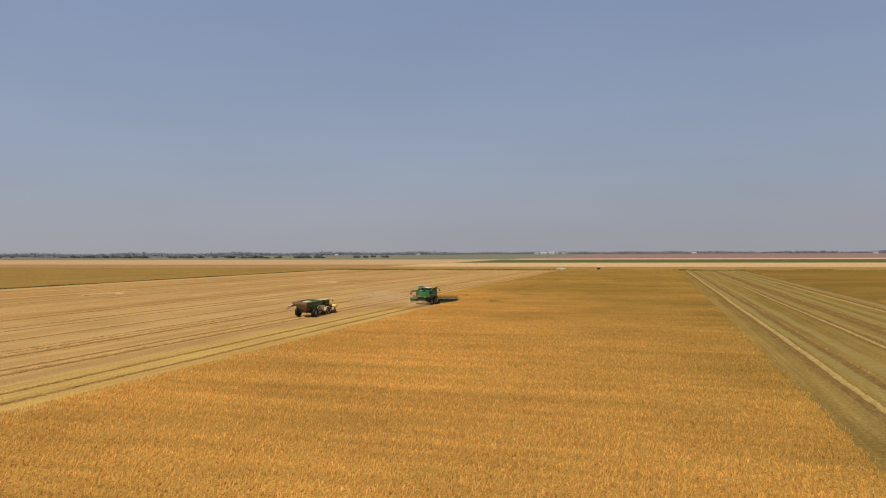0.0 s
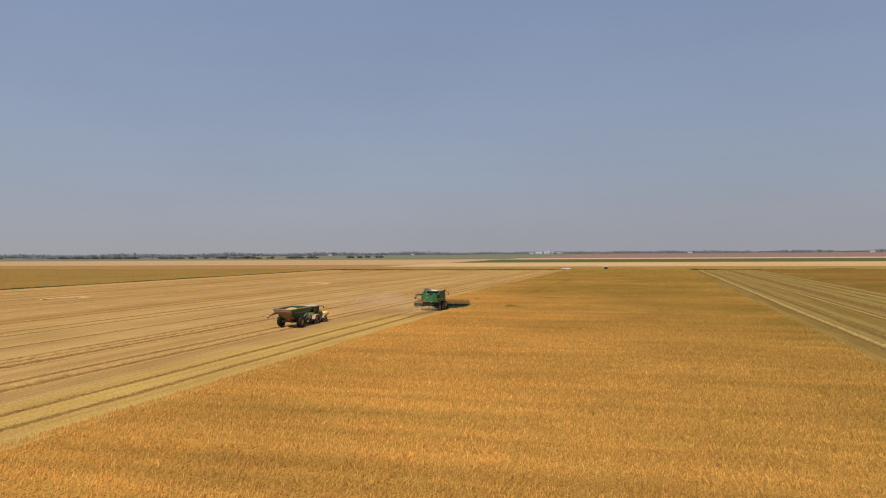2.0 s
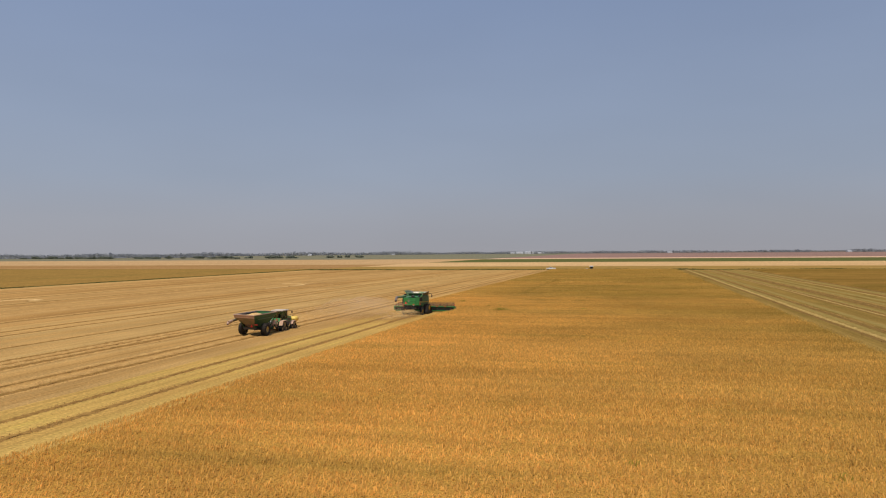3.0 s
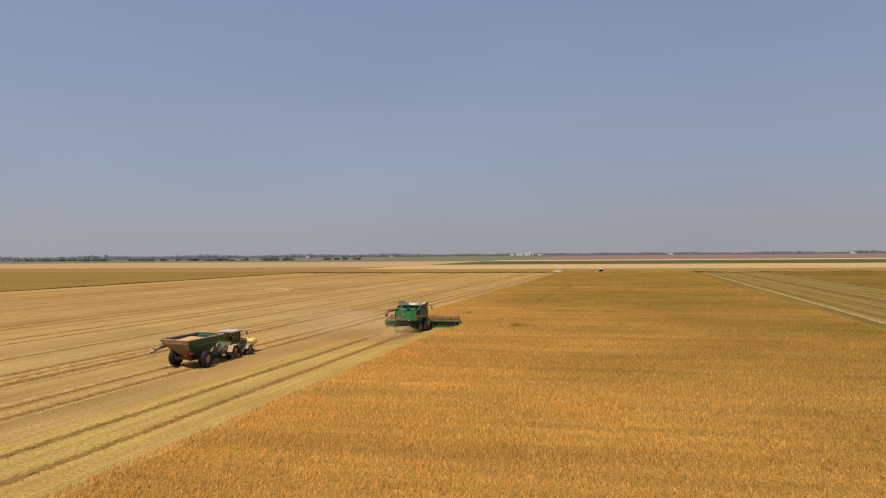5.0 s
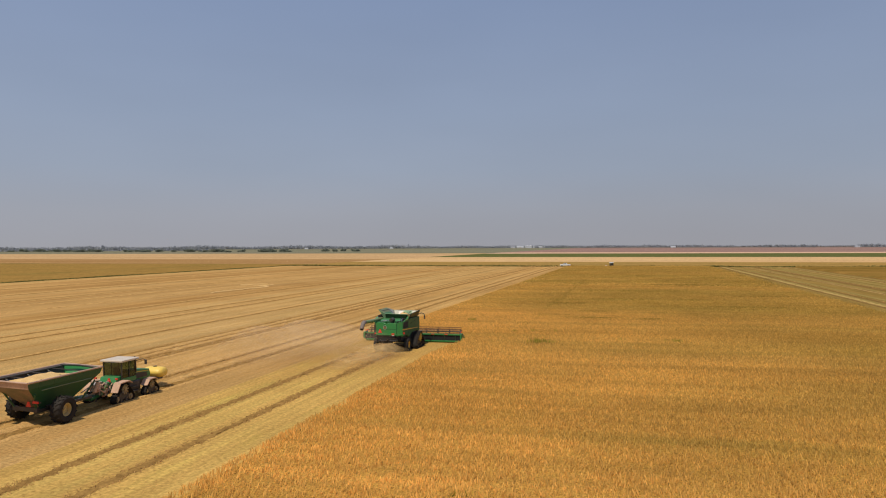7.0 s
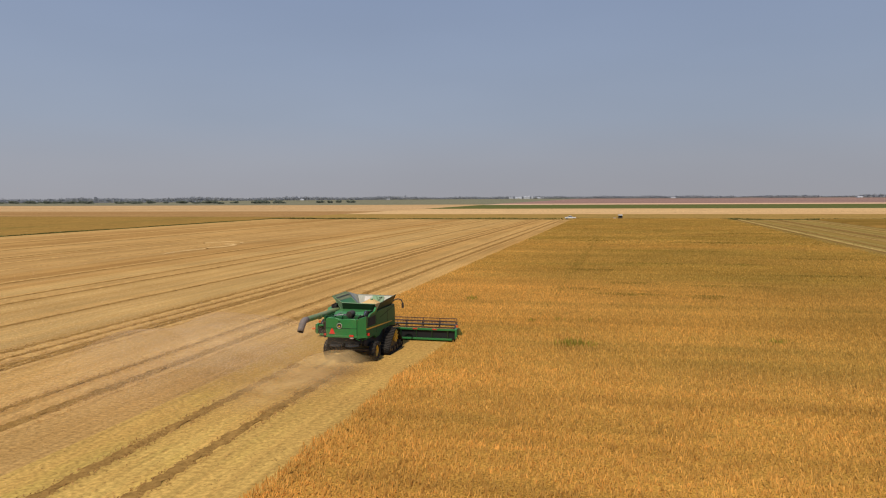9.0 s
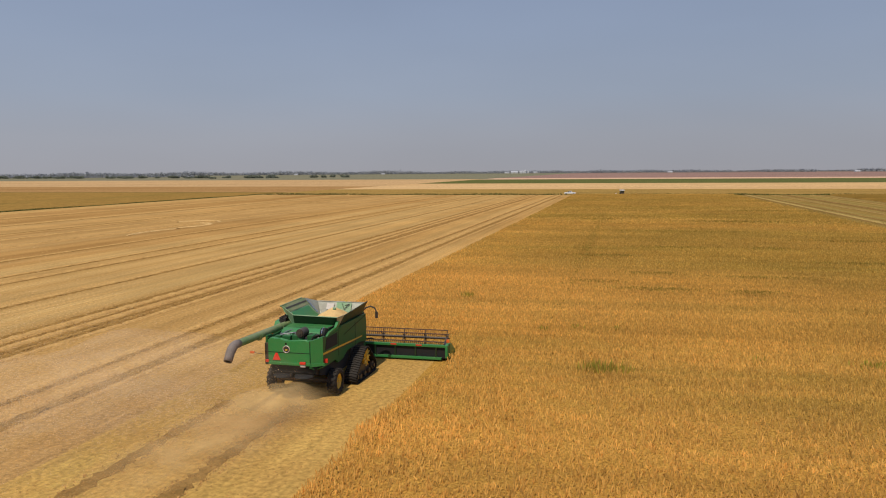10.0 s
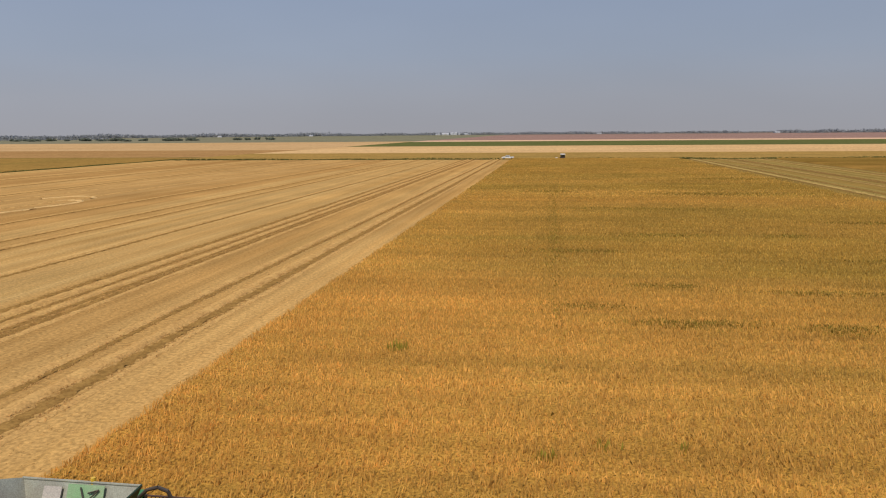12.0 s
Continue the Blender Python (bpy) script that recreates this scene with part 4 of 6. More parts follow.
    bm = tube(bmesh.new(), [(0.10, 2.20, 4.14), (0.28, 2.02, 3.80), (0.60, 2.19, 4.10), (0.32, 2.15, 4.02)], 0.02, 6)
    part("flap_stay", bm, black_metal, c)
    part("grain_auger_cover", rod(bmesh.new(), (0.15, 0.55, 3.6), (0.30, 0.40, 4.18), 0.14, 0.10, n=14), pale_green, c)
    # unloading auger folded back along the left
    bm = rod(bmesh.new(), (-1.85, -1.2, 3.50), (-1.85, -7.75, 3.66), 0.20, n=24)
    rod(bm, (-1.85, -2.6, 3.51), (-1.85, -2.75, 3.51), 0.25, n=24)
    rod(bm, (-1.85, -5.3, 3.56), (-1.85, -5.4, 3.56), 0.235, n=24)
    auger = smooth(part("unloading_auger", bm, auger_green, c, "dusty pale green auger tube"))
    bm = bmesh.new()
    bend = [(-7.55, 3.66, 0.215), (-7.85, 3.68, 0.225), (-8.08, 3.63, 0.235), (-8.26, 3.52, 0.24), (-8.42, 3.36, 0.235), (-8.56, 3.17, 0.225), (-8.70, 2.98, 0.215)]
    rings = []
    for k, (y, z, r) in enumerate(bend):
        y0, z0 = bend[max(0, k - 1)][:2]
        y1, z1 = bend[min(len(bend) - 1, k + 1)][:2]
        way = Vector((0, y1 - y0, z1 - z0)).normalized()
        side = Vector((1, 0, 0))
        lift = side.cross(way)
        rings.append([bm.verts.new(Vector((-1.85, y, z)) + r * (math.cos(u) * side + math.sin(u) * lift)) for u in (2 * math.pi * i / 20 for i in range(20))])
    for p, q in zip(rings, rings[1:]):
        for i in range(20):
            bm.faces.new((p[i], p[(i + 1) % 20], q[(i + 1) % 20], q[i]))
    spout = smooth(part("spout", bm, spout_dust, auger, "dusty grey rubber spout"))
    spout.modifiers.new("wall", "SOLIDIFY").thickness = 0.03
    # black disc painted in for the darkness inside the spout
    part("spout_mouth_shade", rod(bmesh.new(), (-1.85, -8.66, 3.035), (-1.85, -8.672, 3.018), 0.20, n=18), dark_void, auger)
    part("auger_wire", tube(bmesh.new(), [(-2.02, -1.4, 3.62), (-2.02, -4.5, 3.72), (-2.02, -7.5, 3.80)], 0.018, 6), black_metal, auger)
    # drive housing, hoses and guards under the left flap
    part("drive_guard", prism(bmesh.new(), [(-1.95, 3.05), (-0.8, 3.05), (-0.75, 3.5), (-1.1, 3.72), (-1.8, 3.68), (-2.0, 3.4)], "x", -2.62, -2.22, 0.06, 3), green_paint, c)
    # black plate on the guard stands in for a dark opening
    part("guard_opening_dark", panel(bmesh.new(), [(-2.56, -1.99, 3.12), (-2.28, -1.99, 3.12), (-2.28, -1.99, 3.38), (-2.56, -1.99, 3.38)], -0.03), dark_void, c)
    part("guard_bracket", tube(bmesh.new(), [(-1.55, -1.3, 3.0), (-2.3, -1.3, 3.2)], 0.07, 8), black_metal, c)
    bm = bmesh.new()
    for k in range(6):
        y = -2.2 + 0.24 * k
        tube(bm, [(-1.75, y, 3.3), (-2.15 - 0.05 * k, y + 0.1, 3.76 + 0.06 * (k % 3)), (-2.25, y + 0.35, 3.92), (-1.75, y + 0.5, 3.6)], 0.05, 8)
    part("hydraulic_hose", bm, rubber, c)
    # the open engine bay: blocks, belts, pipes and hoses
    bay = random.Random(11)
    for k in range(12):
        x, y = bay.uniform(-1.2, 1.25), bay.uniform(-4.6, -3.65)
        w, d, h = bay.uniform(0.14, 0.36), bay.uniform(0.14, 0.4), bay.uniform(0.12, 0.34)
        part("engine_housing", box(bmesh.new(), x - w / 2, x + w / 2, y - d / 2, y + d / 2, 3.18, 3.20 + h, 0.025), bay.choice((green_paint, black_metal, dark_green, black_metal, grey_metal)), c)
    for k in range(9):
        x, y = bay.uniform(-1.2, 0.9), bay.uniform(-4.6, -4.0)
        bm = tube(bmesh.new(), [(x, y, 3.22), (x + 0.05, y + 0.1, 3.42 + bay.uniform(0, 0.12)), (x + bay.uniform(-0.1, 0.3), y + 0.4, 3.46 + bay.uniform(0, 0.1)), (x + 0.2, y + 0.7, 3.32)], bay.uniform(0.02, 0.045), 8)
        part("engine_pipe", bm, bay.choice((rubber, steel, grey_metal, black_metal)), c)
    part("cooling_drum", rod(bmesh.new(), (1.18, -3.75, 3.52), (1.46, -3.75, 3.52), 0.30, n=28), dark_void, c, "dark round cooling screen")
    part("drum_ring", tube(bmesh.new(), [(1.30, -3.75 + 0.34 * math.cos(u), 3.50 + 0.34 * math.sin(u)) for u in (math.pi * j / 14 for j in range(15))], 0.022, 6), chrome, c)
    for y in (-3.0, -2.4):
        part("deck_seam", box(bmesh.new(), -0.9, 0.7, y - 0.012, y + 0.012, 3.60, 3.632), dark_void, c)
    part("auger_rest", tube(bmesh.new(), [(-1.55, -4.3, 2.9), (-1.85, -4.3, 3.3)], 0.05, 8), black_metal, c)
    # left platform, pipes and marker lights
    bm = box(bmesh.new(), -2.05, -1.62, -2.2, 1.4, 2.55, 2.62, 0.01)
    part("side_platform", bm, black_metal, c)
    bm = bmesh.new()
    for y in (-2.1, -1.2, -0.3):
        tube(bm, [(-2.02, y, 2.6), (-2.02, y, 3.55)], 0.025, 6)
    tube(bm, [(-2.02, -2.1, 3.55), (-2.02, -0.3, 3.55)], 0.025, 6)
    tube(bm, [(-2.02, -2.1, 3.1), (-2.02, -0.3, 3.1)], 0.02, 6)
    part("platform_rail", bm, black_metal, c)
    bm = tube(bmesh.new(), [(-1.7, -1.9, 2.9), (-1.85, -2.1, 3.3), (-1.8, -1.7, 3.62), (-1.7, -1.1, 3.60)], 0.07, 8)
    tube(bm, [(-1.65, -2.3, 3.0), (-1.95, -2.0, 3.2), (-1.9, -1.5, 3.45)], 0.05, 8)
    part("hydraulic_hose", bm, rubber, c)
    bm = bmesh.new()
    for k in range(5):
        rad = 0.20 + 0.03 * k
        ring = [(-2.02 + 0.05 * k, -1.75 + rad * math.cos(u), 3.72 + rad * math.sin(u)) for u in (2 * math.pi * j / 12 for j in range(13))]
        tube(bm, ring, 0.028, 6)
    part("hose_coil", bm, rubber, c)
    part("coil_bracket", tube(bmesh.new(), [(-1.5, -1.75, 3.3), (-1.9, -1.75, 3.72)], 0.05, 8), black_metal, c)
    for x, y, z in ((-2.55, -2.6, 3.30), (-2.45, -5.0, 2.55)):
        arm = part("marker_arm", tube(bmesh.new(), [(-1.55, y + 0.1, z - 0.1), (x, y, z)], 0.015, 6), black_metal, c)
        part("marker_light", box(bmesh.new(), x - 0.13, x + 0.13, y - 0.03, y + 0.03, z - 0.06, z + 0.07, 0.02), orange_plastic, arm, "orange marker light")
    # rear signs and lights
    triangle_sign(c, -0.92, -5.16, 2.24, 0.46, -4)
    bm = bmesh.new()
    rod(bm, (-0.33, -5.11, 2.86), (-0.33, -5.15, 2.86), 0.20, n=24)
    part("round_badge", bm, black_metal, c)
    part("badge_ring", tube(bmesh.new(), [(-0.33 + 0.19 * math.cos(u), -5.155, 2.86 + 0.19 * math.sin(u)) for u in (2 * math.pi * j / 20 for j in range(21))], 0.022, 6), grey_metal, c)
    part("badge_mark", prism(bmesh.new(), [(-0.42, 2.80), (-0.34, 2.78), (-0.26, 2.80), (-0.25, 2.84), (-0.34, 2.87), (-0.41, 2.84)], "y", -5.165, -5.152), yellow_paint, c, "plain yellow badge shape")
    part("rear_lamp", rod(bmesh.new(), (-0.35, -5.10, 3.16), (-0.35, -5.15, 3.16), 0.06, n=14), glass_mat, c)
    for x, y, z, w, h in ((-1.47, -5.18, 2.18, 0.20, 0.14), (0.64, -5.20, 2.14, 0.34, 0.13), (1.68, -4.55, 2.18, 0.30, 0.22)):
        lens(c, x, y, z, w, h)
    part("number_plate_holder", box(bmesh.new(), 0.50, 0.80, -5.22, -5.18, 1.92, 2.02, 0.01), grey_metal, c)
    bm = tube(bmesh.new(), [(1.0, -5.15, 1.90), (1.25, -4.95, 1.75), (1.6, -4.6, 1.85), (1.72, -4.4, 2.05)], 0.03, 8)
    part("tow_hoop", bm, green_paint, c)
    # running gear
    bm = rod(bmesh.new(), (-1.7, -3.45, 0.74), (1.7, -3.45, 0.74), 0.14, n=14)
    part("rear_axle", bm, black_metal, c)
    for s in (-1, 1):
        tyre_wheel(c, s * 1.82, -3.45, 0.74, 0.54, 0.42, 18, s)
        bm = prism(bmesh.new(), [(0.25, 1.0), (0.75, 2.0), (-0.35, 2.0), (-0.4, 1.0)], "x", s * 1.30, s * 1.62)
        part("axle_leg", bm, black_metal, c)
        track_unit(c, s * 1.62 if s > 0 else -2.42, 2.42 if s > 0 else -1.62, 0.15, (0.15, 1.22, 0.62), [(-1.45, 0.40, 0.36), (1.45, 0.40, 0.36)], [(-0.75, 0.24, 0.18), (0.0, 0.24, 0.18), (0.75, 0.24, 0.18)])
    # cab in front of the tank
    cab = part("cab", prism(bmesh.new(), [(2.3, 1.9), (3.9, 1.9), (4.05, 2.5), (3.55, 3.30), (2.3, 3.30)], "x", -1.05, 1.05, 0.05), glass_mat, c, "tinted glass cab")
    smooth(part("cab_roof", box(bmesh.new(), -1.05, 1.05, 2.25, 3.60, 3.30, 3.46, 0.07, 3), green_paint, c))
    for x in (-1.06, 1.06):
        for y in (2.35, 3.5):
            part("cab_post", tube(bmesh.new(), [(x, y, 1.9), (x, y, 3.35)], 0.05, 8), black_metal, cab)
    part("beacon", rod(bmesh.new(), (0.30, 2.44, 4.12), (0.30, 2.44, 4.30), 0.07, 0.06, n=14), yellow_paint, c, "yellow beacon")
    for s in (1, -1):
        arm = part("mirror_arm", tube(bmesh.new(), [(s * 1.15, 2.9, 3.50), (s * 1.45, 2.95, 3.78), (s * 1.75, 2.98, 3.86), (s * 2.02, 3.0, 3.75), (s * 2.12, 3.0, 3.50)], 0.05, 8), black_metal, c)
        part("mirror", box(bmesh.new(), s * 2.12 - 0.09, s * 2.12 + 0.09, 2.96, 3.06, 3.10, 3.52, 0.03), black_metal, arm)
    bm = prism(bmesh.new(), [(1.9, 1.3), (4.75, 0.35), (4.75, 1.05), (2.4, 1.95)], "x", -0.75, 0.75, 0.03)
    part("feeder_house", bm, dark_green, c)
    return c


def header(place):
    h = thing("cutting_header", place, "wide green cutting header with brown reel in standing crop", "header")
    W = 6.28
    part("top_beam", box(bmesh.new(), -W, W, -0.10, 0.10, 0.94, 1.10, 0.03), green_paint, h)
    part("bottom_beam", box(bmesh.new(), -W + 0.1, W - 0.3, -0.16, 0.06, 0.12, 0.27, 0.03), green_paint, h)
    part("back_sheet", box(bmesh.new(), -W, W, 0.02, 0.06, 0.2, 1.0), dark_void, h)
    for k in range(-4, 5):
        part("back_strut", box(bmesh.new(), k * 1.4 - 0.05, k * 1.4 + 0.05, -0.06, 0.02, 0.25, 0.96, 0.01), flap_shade_green, h)
    part("belt_floor", prism(bmesh.new(), [(0.06, 0.34), (1.25, 0.20), (1.25, 0.14), (0.06, 0.26)], "x", -W, W), rubber, h, "black draper belt")
    bm = box(bmesh.new(), -W, W, 1.25, 1.36, 0.12, 0.17)
    for k in range(82):
        x = -W + 0.08 + k * 0.153
        prism(bm, [(x - 0.03, 1.35), (x + 0.03, 1.35), (x, 1.50)], "z", 0.13, 0.16)
    part("cutter_bar", bm, steel, h)
    for s in (-1, 1):
        bm = prism(bmesh.new(), [(-0.32, 0.30), (0.9, 0.10), (1.75, 0.08), (2.35, 0.22), (1.6, 0.62), (0.9, 1.05), (0.1, 1.20), (-0.3, 1.12)], "x", s * W, s * (W + 0.16), 0.04)
        end = smooth(part("end_sheet", bm, green_paint, h))
        part("end_marker", box(bmesh.new(), s * (W + 0.05) - 0.10, s * (W + 0.05) + 0.10, 0.30, 0.36, 1.20, 1.40, 0.02), orange_plastic, end, "orange marker light")
        part("end_shield", prism(bmesh.new(), [(-0.36, 0.4), (0.3, 0.35), (0.35, 1.15), (-0.34, 1.1)], "x", s * (W + 0.165), s * (W + 0.20)), dark_green, end)
    for x in (2.7, 4.45, -2.7, -4.45):
        part("reflector", box(bmesh.new(), x - 0.20, x + 0.20, -0.115, -0.10, 1.0, 1.09), red_plastic, h, "red reflector strip")
    reel = new("reel")
    reel.parent = h
    reel.matrix_basis = pose(0, 1.45, 1.22)
    R = 0.54
    part("reel_tube", rod(bmesh.new(), (-6.0, 0, 0), (6.0, 0, 0), 0.085, n=14), black_metal, reel)
    for k in range(6):
        a = math.pi * k / 3 + 0.3
        y, z = R * math.cos(a), R * math.sin(a)
        bm = rod(bmesh.new(), (-6.05, y, z), (6.05, y, z), 0.032, n=8)
        for j in range(86):
            x = -6.0 + j * 0.141
            rod(bm, (x, y, z), (x, y - 0.06, z - 0.30), 0.015, 0.010, n=4, caps=False)
        part("reel_bat", bm, tin_brown, reel)
    for x in (-6.0, -4.5, -3.0, -1.5, -0.1, 0.1, 1.5, 3.0, 4.5, 6.0):
        bm = bmesh.new()
        for k in range(6):
            a = math.pi * k / 3 + 0.3
            rod(bm, (x, 0, 0), (x, R * math.cos(a), R * math.sin(a)), 0.03, n=6)
        part("reel_spider", bm, black_metal, reel)
    for x in (-6.15, 0.0, 6.15):
        part("reel_arm", tube(bmesh.new(), [(x, 0.0, 1.12), (x, 0.7, 1.42), (x, 1.45, 1.22)], 0.06, 8), black_metal, h)
        part("lift_cylinder", tube(bmesh.new(), [(x, 0.1, 0.85), (x, 0.8, 1.34)], 0.035, 8), chrome, h)
    bm = tube(bmesh.new(), [(0.5, -0.1, 1.0), (0.8, -0.2, 1.3), (1.1, 0.0, 1.35), (1.2, 0.3, 1.2)], 0.05, 8)
    part("hydraulic_hose", bm, rubber, h)
    return h


COMBINE = (-52.70, 154.0)
combine(pose(*COMBINE, 0))
header(pose(COMBINE[0], COMBINE[1] + 4.8, 0))


def heap(name, place, sx, sy, high, label, peak=(0, 0)):
    """A heap of grain with slumped slopes."""
    n = 28
    bm = bmesh.new()
    grid = []
    for j in range(n):
        row = []
        for i in range(n):
            u, v = 2 * i / (n - 1) - 1, 2 * j / (n - 1) - 1
            d = math.hypot(u - peak[0], v - peak[1])
            z = high * max(0.0, 1 - 0.85 * d) + 0.06 * noise.noise((u * 3, v * 3, 1.7))
            row.append(bm.verts.new((u * sx, v * sy, z)))
        grid.append(row)
    for j in range(n - 1):
        for i in range(n - 1):
            bm.faces.new((grid[j][i], grid[j][i + 1], grid[j + 1][i + 1], grid[j + 1][i]))
    rim = [e for e in bm.edges if e.is_boundary]
    got = bmesh.ops.extrude_edge_only(bm, edges=rim)["geom"]
    for g in got:
        if isinstance(g, bmesh.types.BMVert):
            g.co = Vector((g.co.x * 0.78, g.co.y * 0.85, -0.28))
    bmesh.ops.holes_fill(bm, edges=[e for e in bm.edges if e.is_boundary], sides=0)
    ob = smooth(part(name, bm, grain_mat), 60)
    ob.matrix_basis = place
    return tagged(ob, label, "grain")


heap("grain_mound", pose(COMBINE[0] + 0.08, COMBINE[1] + 0.2, 3.40), 1.16, 1.55, 0.82, "heaped golden grain in the open tank of the combine", (0.05, 0.30))


# ---- the grain cart ----
def grain_cart(place):
    g = thing("grain_cart", place, "dusty green grain cart on two large tyres, loaded with grain", "grain cart")
    xc, x1, y0, y1, zt, zr = -0.28, 1.68, -2.65, 4.55, 3.18, 2.74
    # hopper: rim band, sloping panels down to a narrow floor
    low = [(-0.45, -0.5, 1.05), (0.45, -0.5, 1.05), (0.45, 2.4, 1.05), (-0.45, 2.4, 1.05)]
    mid = [(xc - x1 + 0.06, y0 + 0.15, zr), (xc + x1 - 0.06, y0 + 0.15, zr), (xc + x1 - 0.06, y1 - 0.15, zr), (xc - x1 + 0.06, y1 - 0.15, zr)]
    top = [(xc - x1, y0, zt), (xc + x1, y0, zt), (xc + x1, y1, zt), (xc - x1, y1, zt)]
    names = ("rear_panel", "right_panel", "front_panel", "left_panel")
    for k, name in enumerate(names):
        j = (k + 1) % 4
        # front panel and slope get a brighter green for their sunlit inner faces
        m = cart_dust if k == 0 else (green_paint if k == 2 else cart_green)
        part(name, panel(bmesh.new(), [mid[k], mid[j], top[j], top[k]], -0.05), m, g)
        part(name.replace("panel", "slope"), panel(bmesh.new(), [low[k], low[j], mid[j], mid[k]], -0.05), cart_slope if k == 0 else (green_paint if k == 2 else cart_green), g)
    rim_pts = top + top[:1]
    for a, b in zip(rim_pts, rim_pts[1:]):
        part("rim_rail", rod(bmesh.new(), a, b, 0.065, n=10), cart_dust, g)
    part("hopper_floor", box(bmesh.new(), -0.5, 0.5, -0.6, 2.5, 0.92, 1.06), cart_green, g)
    for y in (-0.9, 1.0, 2.9):
        # braces coloured black to read as shadow lines across the grain
        part("cross_brace", rod(bmesh.new(), (xc - 1.6, y, 3.10), (xc + 1.6, y, 3.10), 0.03, n=8), black_metal, g)
    for s in (-1, 1):
        part("side_stripe", panel(bmesh.new(), [(xc + s * 1.46, -1.2, 2.46), (xc + s * 1.46, 3.6, 2.46), (xc + s * 1.48, 3.6, 2.50), (xc + s * 1.48, -1.2, 2.50)], s * 0.06), sunlit_fold, g, "side fold painted pale for the sun on its top")
        for y in (-1.6, -0.2, 1.2, 2.6, 3.9):
            bm = bmesh.new()
            rod(bm, (xc + s * (x1 - 0.02), y, zt - 0.02), (xc + s * (x1 - 0.10), y, zr - 0.05), 0.04, n=6)
            part("side_rib", bm, cart_green, g)
        tyre_wheel(g, s * 1.82, 0.15, 0.94, 0.80, 0.46, 16, s, cart_rim)
    part("axle", box(bmesh.new(), -1.6, 1.6, -0.03, 0.33, 0.80, 1.14, 0.03), black_metal, g)
    bm = box(bmesh.new(), -0.85, -0.68, -1.3, 4.2, 0.85, 1.05, 0.02)
    box(bm, 0.68, 0.85, -1.3, 4.2, 0.85, 1.05, 0.02)
    box(bm, -1.0, 1.0, -1.35, -1.15, 0.95, 1.25, 0.02)
    part("chassis", bm, black_metal, g)
    for s in (-1, 1):
        part("hopper_leg", tube(bmesh.new(), [(s * 0.8, -1.2, 1.0), (s * 1.3, -1.9, 2.3)], 0.06, 8), cart_green, g)
        part("hopper_leg", tube(bmesh.new(), [(s * 0.8, 3.2, 1.0), (s * 1.3, 3.9, 2.3)], 0.06, 8), cart_green, g)
    bm = prism(bmesh.new(), [(-0.85, 4.1), (0.85, 4.1), (0.12, 6.5), (-0.12, 6.5)], "z", 0.62, 0.80, 0.02)
    part("drawbar", bm, dark_green, g)
    part("jack_stand", tube(bmesh.new(), [(0.4, 5.2, 0.95), (0.4, 5.2, 0.3)], 0.06, 8), black_metal, g)
    # the folded unloading auger
    bm = rod(bmesh.new(), (-1.2, 4.4, 1.5), (-2.35, 0.6, 2.42), 0.21, n=16)
    rod(bm, (-2.35, 0.6, 2.42), (-2.52, -2.1, 2.16), 0.19, n=16)
    auger = smooth(part("unloading_auger", bm, cart_slope, g))
    bm = rod(bmesh.new(), (-2.52, -2.0, 2.16), (-2.60, -2.85, 2.00), 0.22, 0.24, n=16, caps=False)
    rod(bm, (-2.60, -2.85, 2.00), (-2.62, -3.1, 1.75), 0.24, 0.18, n=16, caps=False)
    smooth(part("spout", bm, cart_dust, auger, "dusty tan spout"))
    bm = rod(bmesh.new(), (0.75, 4.5, 1.2), (0.85, 4.85, 1.9), 0.17, n=16)
    rod(bm, (0.6, 4.9, 1.35), (0.62, 5.15, 1.35), 0.24, n=18)
    part("drive_housing", bm, fender_mat, g)
    bow = [(xc - x1 + 0.1 + k * (2 * x1 - 0.2) / 8, y1 - 0.5 + 0.12 * math.sin(math.pi * k / 8), zt - 0.02 + 0.05 * math.sin(math.pi * k / 8)) for k in range(9)]
    part("rolled_tarp", tube(bmesh.new(), bow, 0.07, 10), black_metal, g, "black rolled tarpaulin")
    part("tarp_edge", box(bmesh.new(), xc - x1 + 0.03, xc - x1 + 0.34, y0 + 0.2, y1 - 0.6, zt - 0.10, zt - 0.02, 0.03), black_metal, g)
    # black sheet added to make the inner left wall dark
    part("inner_wall_sheet", panel(bmesh.new(), [(xc - x1 + 0.10, y0 + 0.25, zt - 0.06), (xc - x1 + 0.10, y1 - 0.3, zt - 0.06), (xc - x1 + 0.42, y1 - 0.5, zt - 0.72), (xc - x1 + 0.42, y0 + 0.5, zt - 0.72)], 0.03), black_metal, g, "black sheet hanging inside the hopper")
    for k in range(3):
        y = y0 + 1.3 + k * 1.9
        part("tarp_bow", tube(bmesh.new(), [(xc - x1 + 0.1, y, zt - 0.04), (xc - 0.9, y, zt - 0.32), (xc - 0.6, y, zt - 0.6)], 0.03, 6), black_metal, g)
    bm = tube(bmesh.new(), [(-0.2, 4.7, 1.0), (0.25, 5.1, 1.55), (0.45, 5.7, 1.35), (0.3, 6.3, 1.05)], 0.05, 8)
    tube(bm, [(0.5, 4.7, 1.1), (0.8, 5.2, 1.5), (0.65, 5.9, 1.2), (0.4, 6.5, 1.0)], 0.05, 8)
    tube(bm, [(-0.5, 4.6, 1.0), (-0.3, 5.3, 1.35), (-0.1, 6.2, 1.1)], 0.045, 8)
    tube(bm, [(0.2, 4.6, 0.9), (0.95, 5.0, 1.25), (0.9, 5.5, 1.0), (0.45, 6.2, 0.8)], 0.05, 8)
    part("hydraulic_hose", bm, fender_mat, g, "dust-caked hoses")
